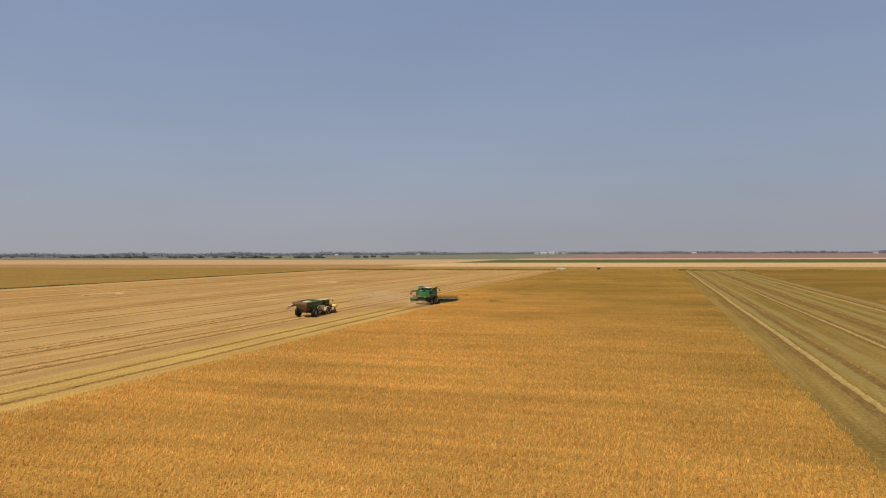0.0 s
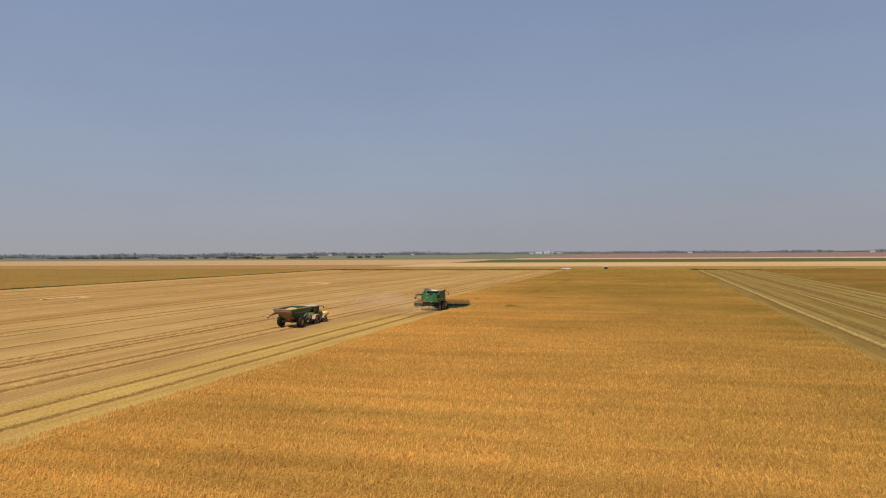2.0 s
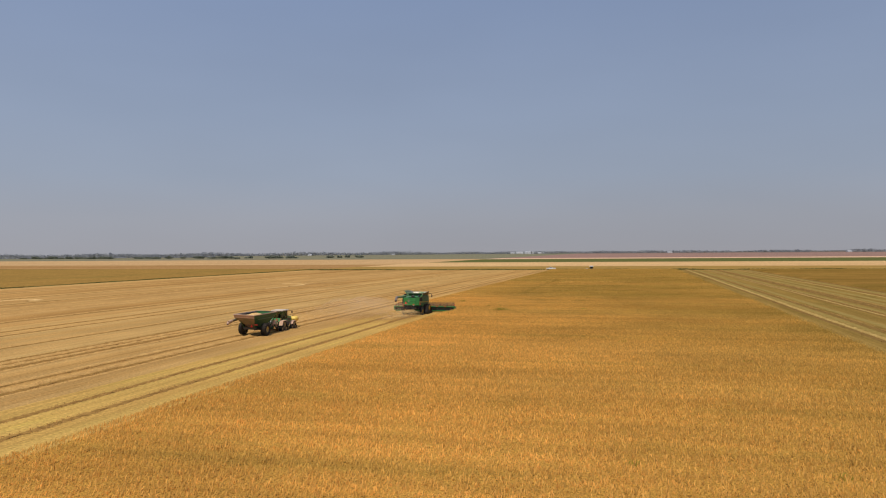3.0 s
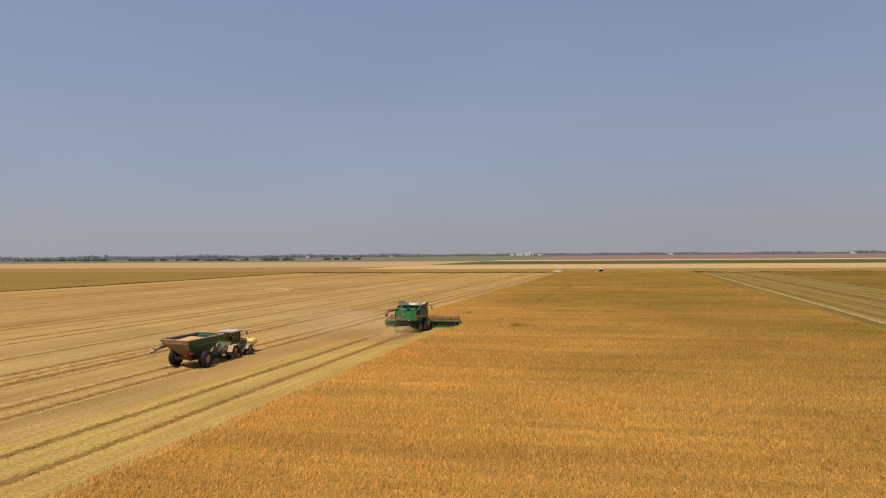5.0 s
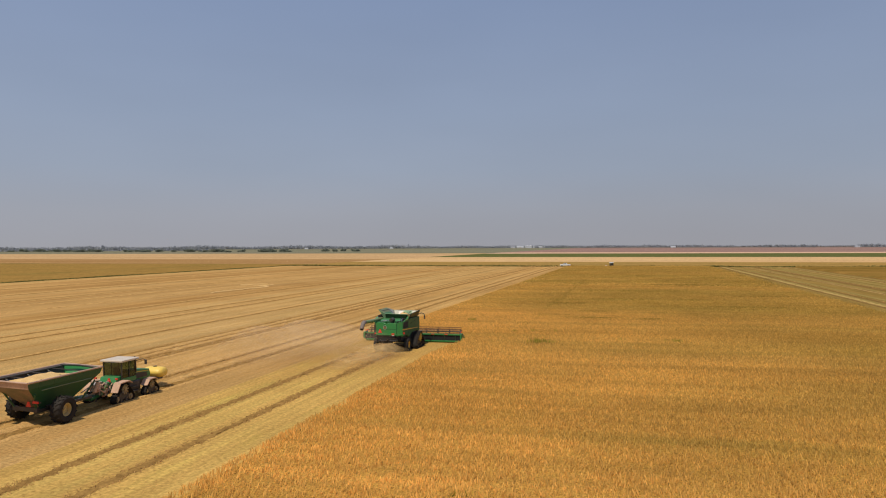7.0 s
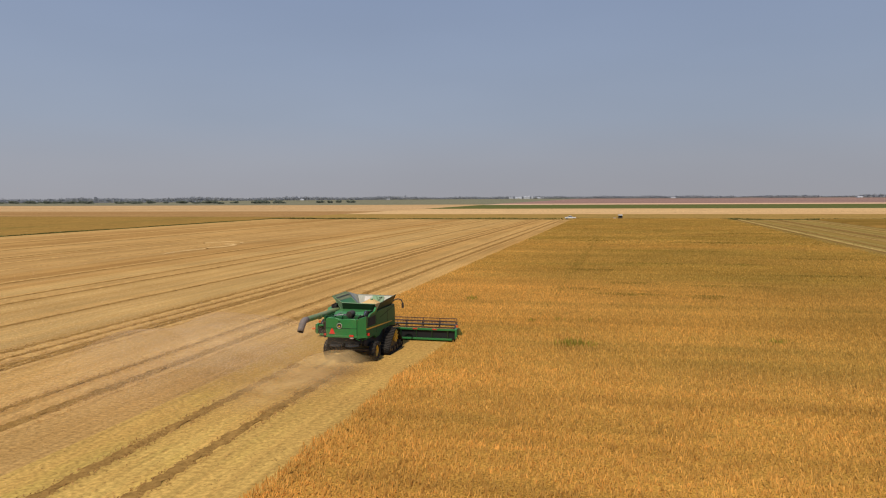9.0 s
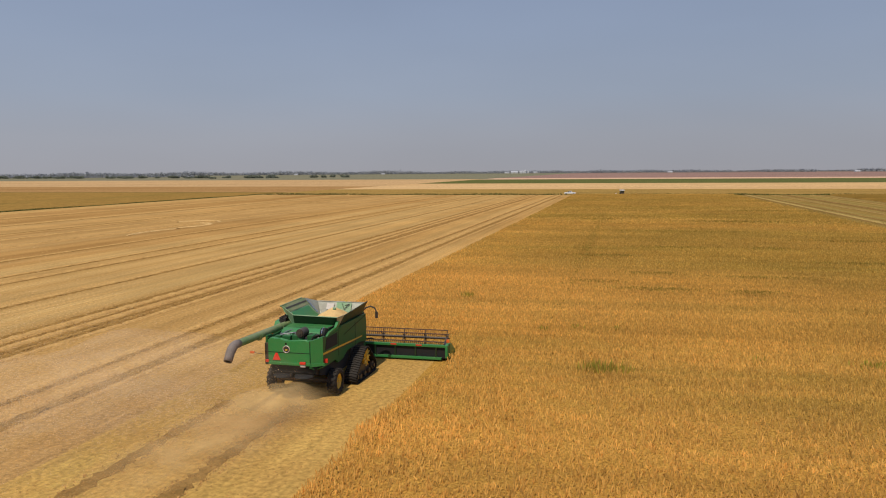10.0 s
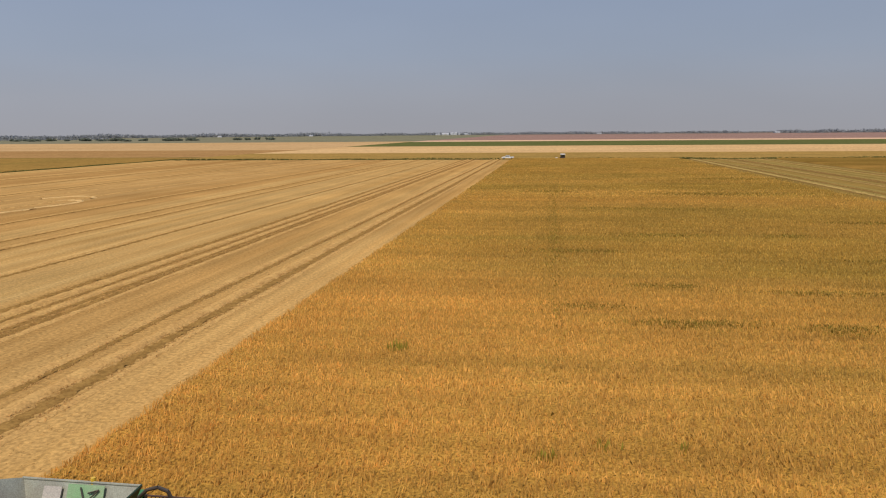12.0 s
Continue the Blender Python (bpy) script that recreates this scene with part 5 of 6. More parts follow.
    triangle_sign(g, 0.35, -1.40, 1.30, 0.42)
    for x, z in ((1.28, 1.75),):
        part("tail_light_bar", box(bmesh.new(), x - 0.35, x + 0.35, -1.75, -1.70, z - 0.05, z + 0.05), black_metal, g)
        lens(g, x, -1.78, z, 0.45, 0.16)
    bm = bmesh.new()
    for k in range(4):
        tube(bm, [(-0.3, 4.85, 1.9 + 0.32 * k), (0.2, 4.85, 1.9 + 0.32 * k)], 0.02, 6)
    tube(bm, [(-0.3, 4.85, 1.7), (-0.3, 4.85, 3.2)], 0.025, 6)
    tube(bm, [(0.2, 4.85, 1.7), (0.2, 4.85, 3.2)], 0.025, 6)
    part("ladder", bm, cart_green, g)
    return g


CART = pose(-65.95, 111.5, 0.07, 0, 2.2, 0)
grain_cart(CART)
heap("grain_mound", CART @ pose(-0.06, 0.0, 2.90), 1.36, 2.5, 0.46, "heaped golden grain inside the grain cart", (0.15, -0.05))


# ---- the tractor ----
def tractor(place):
    t = thing("tracked_tractor", place, "dusty green tractor on four rubber tracks towing the cart", "tractor")
    part("chassis", box(bmesh.new(), -0.42, 0.42, -2.2, 3.3, 0.75, 1.25, 0.05), black_metal, t)
    part("rear_axle_housing", box(bmesh.new(), -1.0, 1.0, -1.6, -0.6, 0.7, 1.5, 0.08), dark_green, t)
    bm = prism(bmesh.new(), [(0.75, 1.2), (3.25, 1.15), (3.32, 1.5), (3.15, 1.92), (2.0, 2.08), (0.75, 2.12)], "x", -0.48, 0.48, 0.08, 3)
    hood = smooth(part("hood", bm, green_paint, t))
    for s in (-1, 1):
        part("hood_grille", prism(bmesh.new(), [(1.2, 1.35), (2.9, 1.35), (2.8, 1.7), (1.2, 1.85)], "x", s * 0.482, s * 0.49), black_metal, hood)
        part("hood_stripe", prism(bmesh.new(), [(0.9, 1.90), (3.0, 1.76), (3.0, 1.82), (0.9, 1.98)], "x", s * 0.482, s * 0.492), yellow_paint, hood, "yellow stripe")
    # cab: glass body, posts, pale roof, and what shows through the glass
    smooth(part("seat", prism(bmesh.new(), [(-0.45, 1.45), (0.15, 1.45), (0.15, 1.85), (-0.2, 1.9), (-0.32, 2.55), (-0.45, 2.55)], "x", -0.28, 0.28, 0.06), black_metal, t, "dark cab seat"))
    part("steering_column", tube(bmesh.new(), [(0.0, 0.75, 1.4), (0.0, 0.5, 2.05)], 0.05, 8), black_metal, t)
    part("steering_wheel", tube(bmesh.new(), [(0.2 * math.cos(u), 0.5 + 0.08 * math.sin(u), 2.06 + 0.18 * math.sin(u)) for u in (2 * math.pi * j / 12 for j in range(13))], 0.025, 6), black_metal, t)
    part("side_console", box(bmesh.new(), 0.36, 0.62, -0.4, 0.4, 1.4, 1.98, 0.05), dark_green, t)
    part("cab_floor", box(bmesh.new(), -0.76, 0.76, -0.5, 0.7, 1.38, 1.42), black_metal, t)
    cab = part("cab", prism(bmesh.new(), [(-0.80, 1.75), (-0.55, 1.35), (0.75, 1.35), (0.95, 2.0), (0.85, 3.02), (-0.85, 3.02)], "x", -0.82, 0.82, 0.04), cab_glass, t, "green tinted glass cab")
    for x in (-0.83, 0.83):
        for a, b in (((x, -0.82, 1.7), (x, -0.87, 3.05)), ((x, 0.95, 2.0), (x, 0.87, 3.05)), ((x, 0.1, 1.4), (x, 0.05, 3.05))):
            part("cab_post", rod(bmesh.new(), a, b, 0.05, n=8), black_metal, cab)
        part("cab_sill", box(bmesh.new(), x - 0.05, x + 0.05, -0.8, 0.9, 1.35, 1.72, 0.03), green_paint, cab)
    smooth(part("cab_roof", box(bmesh.new(), -1.02, 1.02, -1.05, 1.15, 3.04, 3.20, 0.07, 3), roof_paint, t, "pale dusty cab roof"))
    part("rear_body", prism(bmesh.new(), [(-1.6, 1.3), (-0.8, 1.3), (-0.8, 1.95), (-1.3, 1.9)], "x", -0.75, 0.75, 0.05), green_paint, t)
    part("exhaust", tube(bmesh.new(), [(0.62, 1.05, 1.9), (0.62, 1.05, 3.25)], 0.06, 10), black_metal, t)
    for s in (-1, 1):
        track_unit(t, s * 0.98 if s > 0 else -1.52, 1.52 if s > 0 else -0.98, -1.30, (0.05, 1.02, 0.48), [(-0.80, 0.34, 0.32), (0.80, 0.34, 0.32)], [(-0.3, 0.22, 0.16), (0.3, 0.22, 0.16)], dull_yellow)
        track_unit(t, s * 1.0 if s > 0 else -1.48, 1.48 if s > 0 else -1.0, 2.20, (0.0, 0.84, 0.38), [(-0.62, 0.30, 0.28), (0.62, 0.30, 0.28)], [(-0.2, 0.2, 0.14), (0.2, 0.2, 0.14)], dull_yellow)
        for name, y, z, half, drop in (("rear_fender", -1.28, 1.66, 0.80, 0.75), ("front_fender", 2.20, 1.34, 0.62, 0.5)):
            bm = prism(bmesh.new(), [(y - half - 0.25, z - drop), (y - half + 0.15, z - 0.05), (y + half - 0.35, z), (y + half, z - 0.2), (y + half, z - 0.26), (y + half - 0.37, z - 0.06), (y - half + 0.18, z - 0.11), (y - half - 0.19, z - drop)], "x", s * 0.95, s * 1.58, 0.015)
            part(name, bm, fender_mat, t, "dust-caked fender")
        arm = part("mirror_arm", tube(bmesh.new(), [(s * 0.85, 0.95, 2.9), (s * 1.3, 1.15, 3.05), (s * 1.55, 1.2, 2.95)], 0.03, 6), black_metal, t)
        part("mirror", box(bmesh.new(), s * 1.55 - 0.1, s * 1.55 + 0.1, 1.16, 1.24, 2.6, 2.98, 0.03), black_metal, arm)
        lens(t, s * 0.95, -1.62, 1.85, 0.2, 0.14)
    part("entry_step", box(bmesh.new(), 0.85, 1.25, 0.1, 0.75, 0.55, 0.62, 0.01), black_metal, t)
    part("entry_step", box(bmesh.new(), 0.85, 1.25, 0.1, 0.75, 0.90, 0.97, 0.01), black_metal, t)
    part("fuel_tank", box(bmesh.new(), 0.5, 1.0, -0.1, 1.3, 0.6, 1.35, 0.12, 3), black_metal, t)
    triangle_sign(t, 0.30, -1.66, 1.60, 0.36)
    bm = tube(bmesh.new(), [(-0.4, -1.6, 0.8), (-0.4, -2.5, 0.65)], 0.07, 8)
    tube(bm, [(0.4, -1.6, 0.8), (0.4, -2.5, 0.65)], 0.07, 8)
    tube(bm, [(-0.5, -1.5, 1.5), (-0.5, -2.4, 0.7)], 0.05, 8)
    tube(bm, [(0.5, -1.5, 1.5), (0.5, -2.4, 0.7)], 0.05, 8)
    part("rear_hitch", bm, fender_mat, t)
    tangle = random.Random(5)
    for k in range(12):
        x, y = tangle.uniform(-0.6, 0.7), tangle.uniform(-3.2, -1.9)
        bm = tube(bmesh.new(), [(x, y, 0.8), (x + tangle.uniform(-0.2, 0.2), y + 0.25, 1.2 + tangle.uniform(0, 0.5)), (x + tangle.uniform(-0.2, 0.2), y + 0.6, 1.3 + tangle.uniform(0, 0.4)), (x * 0.6, y + 1.0, 1.1)], tangle.uniform(0.04, 0.075), 8)
        part("hitch_hose", bm, tangle.choice((fender_mat, auger_green, cart_slope, grey_metal)), t)
    for k in range(5):
        x, y, z = tangle.uniform(-0.5, 0.5), tangle.uniform(-2.6, -1.8), tangle.uniform(0.9, 1.4)
        part("hitch_block", box(bmesh.new(), x - 0.14, x + 0.14, y - 0.16, y + 0.16, z - 0.12, z + 0.12, 0.03), tangle.choice((fender_mat, auger_green, dark_green)), t)
    bm = tube(bmesh.new(), [(0.1, -1.6, 1.4), (0.15, -2.2, 1.7), (0.1, -3.0, 1.3), (0.0, -3.6, 0.95)], 0.04, 8)
    tube(bm, [(-0.1, -1.6, 1.3), (-0.2, -2.3, 1.5), (-0.1, -3.1, 1.1)], 0.035, 8)
    part("hydraulic_hose", bm, rubber, t)
    # front tank
    bm = turned(bmesh.new(), [(-0.95, 0.02), (-0.93, 0.30), (-0.80, 0.46), (-0.55, 0.52), (0.55, 0.52), (0.80, 0.46), (0.93, 0.30), (0.95, 0.02)], 28)
    for v in bm.verts:
        v.co = Vector((v.co.x, 4.65 + v.co.y * 1.35, 1.38 + v.co.z * 0.85))
    smooth(part("front_tank", bm, tank_yellow, t, "yellow plastic front tank"), 60)
    part("tank_lid", rod(bmesh.new(), (0.0, 4.65, 1.80), (0.0, 4.65, 1.88), 0.16, n=16), black_metal, t)
    part("front_mount", box(bmesh.new(), -0.5, 0.5, 3.25, 5.0, 0.78, 0.98, 0.03), black_metal, t)
    return t


tractor(pose(-65.85, 119.85, 0))


# ---- at the field's end ----
def pickup(place):
    p = thing("pickup_truck", place, "white pickup truck parked on the grassy field end", "pickup truck")
    bm = prism(bmesh.new(), [(-2.95, 0.55), (2.9, 0.55), (2.95, 0.95), (2.7, 1.12), (1.35, 1.2), (-2.9, 1.2)], "y", -0.95, 0.95, 0.06, 3)
    smooth(part("body", bm, white_paint, p))
    bm = prism(bmesh.new(), [(1.45, 1.18), (0.75, 1.80), (-0.75, 1.82), (-1.0, 1.18)], "y", -0.80, 0.80, 0.05, 3)
    cab = smooth(part("cab", bm, white_paint, p))
    for s in (-1, 1):
        part("side_window", prism(bmesh.new(), [(1.20, 1.24), (0.72, 1.70), (0.10, 1.72), (0.10, 1.24)], "y", s * 0.802, s * 0.812), glass_mat, cab)
        part("side_window", prism(bmesh.new(), [(0.02, 1.24), (0.02, 1.72), (-0.68, 1.72), (-0.82, 1.24)], "y", s * 0.802, s * 0.812), glass_mat, cab)
    part("bed_floor", box(bmesh.new(), -2.8, -1.1, -0.8, 0.8, 1.205, 1.22), black_metal, p)
    for x in (-1.85, 1.85):
        for s in (-1, 1):
            bm = bmesh.new()
            rod(bm, (x, s * 0.74, 0.40), (x, s * 0.97, 0.40), 0.40, n=24)
            w = part("wheel", bm, rubber, p)
            part("rim", rod(bmesh.new(), (x, s * 0.965, 0.40), (x, s * 0.985, 0.40), 0.23, n=18), steel, w)
    for s in (-1, 1):
        part("headlight", box(bmesh.new(), 2.86, 2.97, s * 0.7 - 0.15, s * 0.7 + 0.15, 0.86, 1.0, 0.02), chrome, p)
        part("tail_light", box(bmesh.new(), -2.98, -2.9, s * 0.85 - 0.06, s * 0.85 + 0.06, 0.8, 1.1, 0.01), red_plastic, p)
    part("bumper", box(bmesh.new(), 2.85, 3.02, -0.9, 0.9, 0.45, 0.65, 0.04), chrome, p)
    return p


def utility_vehicle(place):
    p = thing("utility_vehicle", place, "small dark utility vehicle with a white enclosed top", "utility vehicle")
    smooth(part("body", prism(bmesh.new(), [(-1.45, 0.40), (1.4, 0.40), (1.5, 0.95), (0.8, 1.15), (-1.4, 1.15)], "x", -0.80, 0.80, 0.06), black_metal, p))
    smooth(part("top", box(bmesh.new(), -0.95, 0.95, -1.1, 0.8, 1.95, 2.50, 0.10, 3), white_paint, p, "white top"))
    part("cabin", box(bmesh.new(), -0.84, 0.84, -0.98, 0.70, 1.12, 1.96, 0.04), glass_mat, p, "dark glazed cabin")
    for x in (-0.72, 0.72):
        for y in (-0.9, 0.6):
            part("roof_post", rod(bmesh.new(), (x, y, 1.1), (x, y, 1.45), 0.05, n=8), black_metal, p)
    for x in (-0.76, 0.76):
        for y in (-1.0, 1.0):
            w = part("wheel", rod(bmesh.new(), (x - 0.14, y, 0.36), (x + 0.14, y, 0.36), 0.36, n=20), rubber, p)
            part("rim", rod(bmesh.new(), (x * 1.19, y, 0.36), (x * 1.21, y, 0.36), 0.18, n=14), steel, w)
    return p


pickup(pose(-61.6, 499.2, 0, 0, 0, 180))
utility_vehicle(pose(-35.8, 498.8, 0, 0, 0, 20))
bm = box(bmesh.new(), -0.5, 0.5, -0.35, 0.35, 0.0, 0.75, 0.05)
crate = part("white_crate", bm, white_paint)
crate.matrix_basis = pose(-38.6, 498.4, 0)
tagged(crate, "white plastic tote standing beside the utility vehicle", "crate")


# ---- farm buildings and trees on the skyline ----
def shed(place, w, d, h, label):
    s = thing("farm_shed", place, label, "farm building", "sheds on the skyline")
    part("wall", box(bmesh.new(), -w / 2, w / 2, -d / 2, d / 2, 0, h, 0.05), wall_white, s)
    part("roof", prism(bmesh.new(), [(-d / 2 - 0.5, h), (d / 2 + 0.5, h), (0, h + d * 0.2)], "x", -w / 2 - 0.5, w / 2 + 0.5), roof_grey, s)
    part("door", box(bmesh.new(), -w * 0.12, w * 0.12, -d / 2 - 0.06, -d / 2 - 0.02, 0, h * 0.75), grey_metal, s)
    return s


def silo(place, r, h):
    s = thing("grain_silo", place, "tall pale metal grain silo on the skyline", "silo", "silos")
    part("body", rod(bmesh.new(), (0, 0, 0), (0, 0, h), r, n=20), wall_white, s)
    part("roof", rod(bmesh.new(), (0, 0, h), (0, 0, h + r * 0.6), r * 1.03, 0.3, n=20), roof_grey, s)
    return s


SHED = "long white metal farm shed on the skyline"
for x, y, w, d, h in ((-535, 3400, 18, 12, 4), (-500, 3390, 30, 18, 6), (-470, 3410, 20, 16, 7), (-620, 3420, 16, 10, 3), (-410, 3450, 26, 14, 4), (-1010, 3100, 14, 10, 3),
                      (-1310, 2900, 14, 10, 3), (150, 3300, 18, 12, 3), (760, 3000, 16, 12, 3)):
    shed(pose(x, y, 0, 0, 0, 10), w, d, h, SHED)
for x, y, r, h in ((-452, 3385, 5, 11), (-466, 3380, 4, 9), (-440, 3395, 4, 8)):
    silo(pose(x, y, 0), r, h)


def crown_quads(centres, sizes, leaves, leaf):
    """Many small leaf patches round each clump."""
    k = len(centres)
    way = rng.normal(size=(k, leaves, 3))
    way /= np.linalg.norm(way, axis=2, keepdims=True)
    pos = centres[:, None, :] + way * sizes[:, None, None] * rng.uniform(0.55, 1.05, (k, leaves, 1))
    u = rng.normal(size=pos.shape)
    u /= np.linalg.norm(u, axis=2, keepdims=True)
    w = np.cross(u, way)
    w /= np.linalg.norm(w, axis=2, keepdims=True) + 1e-6
    s = leaf * rng.uniform(0.6, 1.3, (k, leaves, 1))
    v = np.stack([pos - u * s - w * s * 0.6, pos + u * s - w * s * 0.6, pos + u * s + w * s * 0.6, pos - u * s + w * s * 0.6], 2).reshape(-1, 3)
    return v, np.arange(len(v), dtype=np.int32).reshape(-1, 4)


def tree_model(height, spread):
    t = thing("tree", pose(0, -2400, 0), "round green field tree far across the plain, paled by painted haze", "tree", "trees on the left skyline")
    bm = bmesh.new()
    rod(bm, (0, 0, 0), (0.2, 0, height * 0.35), 0.35, 0.24, n=8)
    rod(bm, (0.2, 0, height * 0.35), (0, 0.3, height * 0.8), 0.24, 0.06, n=8)
    for k in range(6):
        a = k * 1.1
        rod(bm, (0.15, 0, height * (0.28 + 0.06 * k)), (spread * 0.32 * math.cos(a), spread * 0.32 * math.sin(a), height * (0.5 + 0.06 * k)), 0.13, 0.04, n=6)
    part("trunk", bm, bark_mat, t)
    k = 40
    ang, rad = rng.uniform(0, 6.283, k), spread * 0.36 * np.sqrt(rng.uniform(0, 1, k))
    z = height * rng.uniform(0.06, 0.86, k)
    fall = 1.1 - 0.6 * np.abs(z / height - 0.5)
    cen = np.stack([np.cos(ang) * rad * fall, np.sin(ang) * rad * fall, z], 1)
    v, q = crown_quads(cen, spread * rng.uniform(0.09, 0.16, k), 18, 0.68)
    crown = mesh_of("crown", v, q, [hazed_leaf_mat])
    crown.parent = t
    return t


models = [tree_model(6.5, 14), tree_model(5.0, 15), tree_model(8.5, 16)]
spots = []
# broken clumps of trees between the left fields and the far woods
for cx_, cy_, reach, count in ((-1500, 1800, 65, 26), (-1690, 1850, 25, 7), (-1150, 1680, 55, 16), (-1010, 1640, 22, 6), (-880, 1590, 60, 18), (-1330, 1740, 60, 6), (-700, 1660, 70, 6), (-2050, 1900, 160, 18), (-2600, 1950, 260, 14)):
    for k in range(count * 3 // 4):
        spots.append((cx_ + rng.normal(0, reach), cy_ + rng.normal(0, 25)))
for n, (x, y) in enumerate(spots):
    k = int(rng.integers(0, 3)) if n >= 3 else n
    wide = rng.uniform(0.8, 1.6)
    m = pose(x, y, 0, 0, 0, rng.uniform(0, 360)) @ Matrix.Diagonal((wide, wide, rng.uniform(0.6, 1.15), 1))
    if n < 3:
        models[n].matrix_basis = m
    else:
        copy_thing(models[k], m)

# the far woods: clumps in belts along the skyline
cx, cy, cz, cs = [], [], [], []
for x0, y0, x1, y1, count, high in ((-3300, 2000, -1000, 3300, 2000, 15), (-1000, 3300, 300, 3700, 800, 11), (-640, 3520, -60, 3620, 380, 10), (-60, 3650, 420, 3500, 240, 9), (520, 3400, 700, 3350, 120, 10),
                                    (820, 3200, 1600, 2700, 620, 12), (300, 3900, 1500, 3500, 500, 6), (-1900, 1900, -1300, 2100, 200, 5)):
    count = int(count * 1.7)
    s = rng.uniform(0, 1, count)
    cx.append(x0 + (x1 - x0) * s + rng.uniform(-15, 15, count))
    cy.append(y0 + (y1 - y0) * s + rng.uniform(-40, 40, count))
    cs.append(rng.uniform(3, 6, count) * high / 11)
    cz.append(high * rng.uniform(0.05, 0.8, count) * (0.75 + 0.25 * np.sin(s * 40)))
cen = np.stack([np.concatenate(cx), np.concatenate(cy), np.concatenate(cz)], 1)
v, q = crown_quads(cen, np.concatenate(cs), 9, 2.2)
tagged(mesh_of("far_woods", v, q, [hazed_woods_mat]), "belt of distant woods along the horizon, haze put into its colour", "woods", kind="stuff")


# ---- weeds ----
def weed_patch(place, radius, tall, count, label="clump of green weeds standing up in ripe crop"):
    x, y = rng.normal(0, radius * 0.5, count), rng.normal(0, radius * 0.35, count)
    v, q = blades(x, y, np.full(count, 0.0, dtype=np.float32), rng.uniform(0.55, 1.0, count) * tall, 0.05, 0.35)
    ob = mesh_of("weed_clump", v, q, [weed_mat])
    ob.matrix_basis = place
    return tagged(ob, label, "weeds", "weeds in the crop", "stuff")


for x, y, r, tall, n in ((-36.3, 156.6, 1.25, 1.25, 210), (-34.9, 156.9, 0.5, 1.0, 40), (-20.4, 160.6, 0.8, 1.1, 90), (-49.6, 181.0, 0.6, 1.15, 90), (-41.0, 167.4, 0.6, 1.0, 60), (-38.6, 168.6, 0.5, 0.95, 50), (-35.6, 168.6, 0.5, 0.95, 40),
                         (-32.1, 12.6, 1.6, 0.85, 90), (-11.4, 52.6, 0.5, 0.95, 45), (-0.9, 52.3, 0.5, 0.95, 40), (0.2, 93.0, 0.6, 0.95, 40), (-26.2, 42.7, 0.5, 0.9, 35), (-33.5, 101.6, 0.8, 0.9, 50),
                         (-12.6, 108.2, 0.6, 0.95, 70), (-26.9, 160.8, 0.5, 0.95, 35)):
    weed_patch(pose(x, y, 0), r, tall, n * 3 // 4)
# green streaks and a green line of late tillers through the ripe crop
chunks = []
for cx_, cy_, rx, ry, n in ((-40.5, 245, 0.9, 65, 900), (-31.5, 188.5, 4.0, 1.3, 900), (-22.5, 188, 2.6, 1.3, 600), (-20, 199, 6.0, 0.9, 700), (-31.5, 200.5, 3.5, 1.0, 600), (-38, 193, 3.0, 1.2, 400), (-28, 231, 6.0, 1.6, 800),
                            (-14, 231, 3.0, 1.6, 400), (-6, 292, 18, 3.5, 1500), (-41, 297, 6, 3, 600), (-25, 262, 14, 2.0, 900), (2, 245, 9, 1.4, 700), (-5, 214, 8, 1.0, 600), (4, 340, 12, 4, 800), (-38, 218, 5, 1.2, 500)):
    x, y = cx_ + rng.normal(0, 0.55, n) * rx, cy_ + rng.normal(0, 0.55, n) * ry
    far = 1.0 + max(0.0, (cy_ - 180) / 90)
    chunks.append(blades(x, y, np.full(n, 0.50, dtype=np.float32), rng.uniform(0.14, 0.30, n), 0.06 * far, 0.22))
v, q = joined(chunks)
tiller_mat = field_mat("tiller_leaves", (0.33, 0.245, 0.048), (0.40, 0.27, 0.055), (0.24, 0.205, 0.04), 1.0, (1, 1, 1), grain=6, bump=0, island=0.35, thin=0.4)
tagged(mesh_of("green_tillers", v, q, [tiller_mat]), "olive green late tillers streaked through ripe crop", "weeds", kind="stuff")
# rank grass along the ditch and the left boundary
x, y = scatter(-235, 620, FIELD_END + 0.3, 496.2, 5.0)
keep = (np.abs(x + 61.6) > 3.5) & (np.abs(x + 36.5) > 2.6)
x, y = x[keep], y[keep]
c1 = blades(x, y, np.full(len(x), 0.0, dtype=np.float32), rng.uniform(0.3, 1.15, len(x)) * (0.72 + 0.28 * np.sin(x * 0.11) * np.sin(x * 0.047)), 0.5, 0.3)
x, y = scatter(FIELD_LEFT - 2.8, FIELD_LEFT - 0.3, 150, FIELD_END, 6.0)
c2 = blades(x, y, np.full(len(x), 0.0, dtype=np.float32), rng.uniform(0.2, 0.55, len(x)) * (0.7 + 0.3 * np.sin(y * 0.09) * np.sin(y * 0.031)), 0.35, 0.3)
v, q = joined([c1, c2])
rank = mat("rank_grass", (0.14, 0.14, 0.042), 0.8, other=(0.22, 0.18, 0.055), amount=0.8, coarse=0.15, fine=3, bump=0, island=0.3, spec=0.0)
tagged(mesh_of("rank_grass", v, q, [rank]), "rank dark green grass along the field margin", "grass", kind="stuff")


# pale straw thrown in loops where a machine turned
loop_straw = mat("bleached_straw", (0.72, 0.47, 0.20), 0.9, other=(0.60, 0.38, 0.15), amount=0.8, coarse=0.7, fine=6.0, bump=0.5, reach=0.05, spec=0.0)


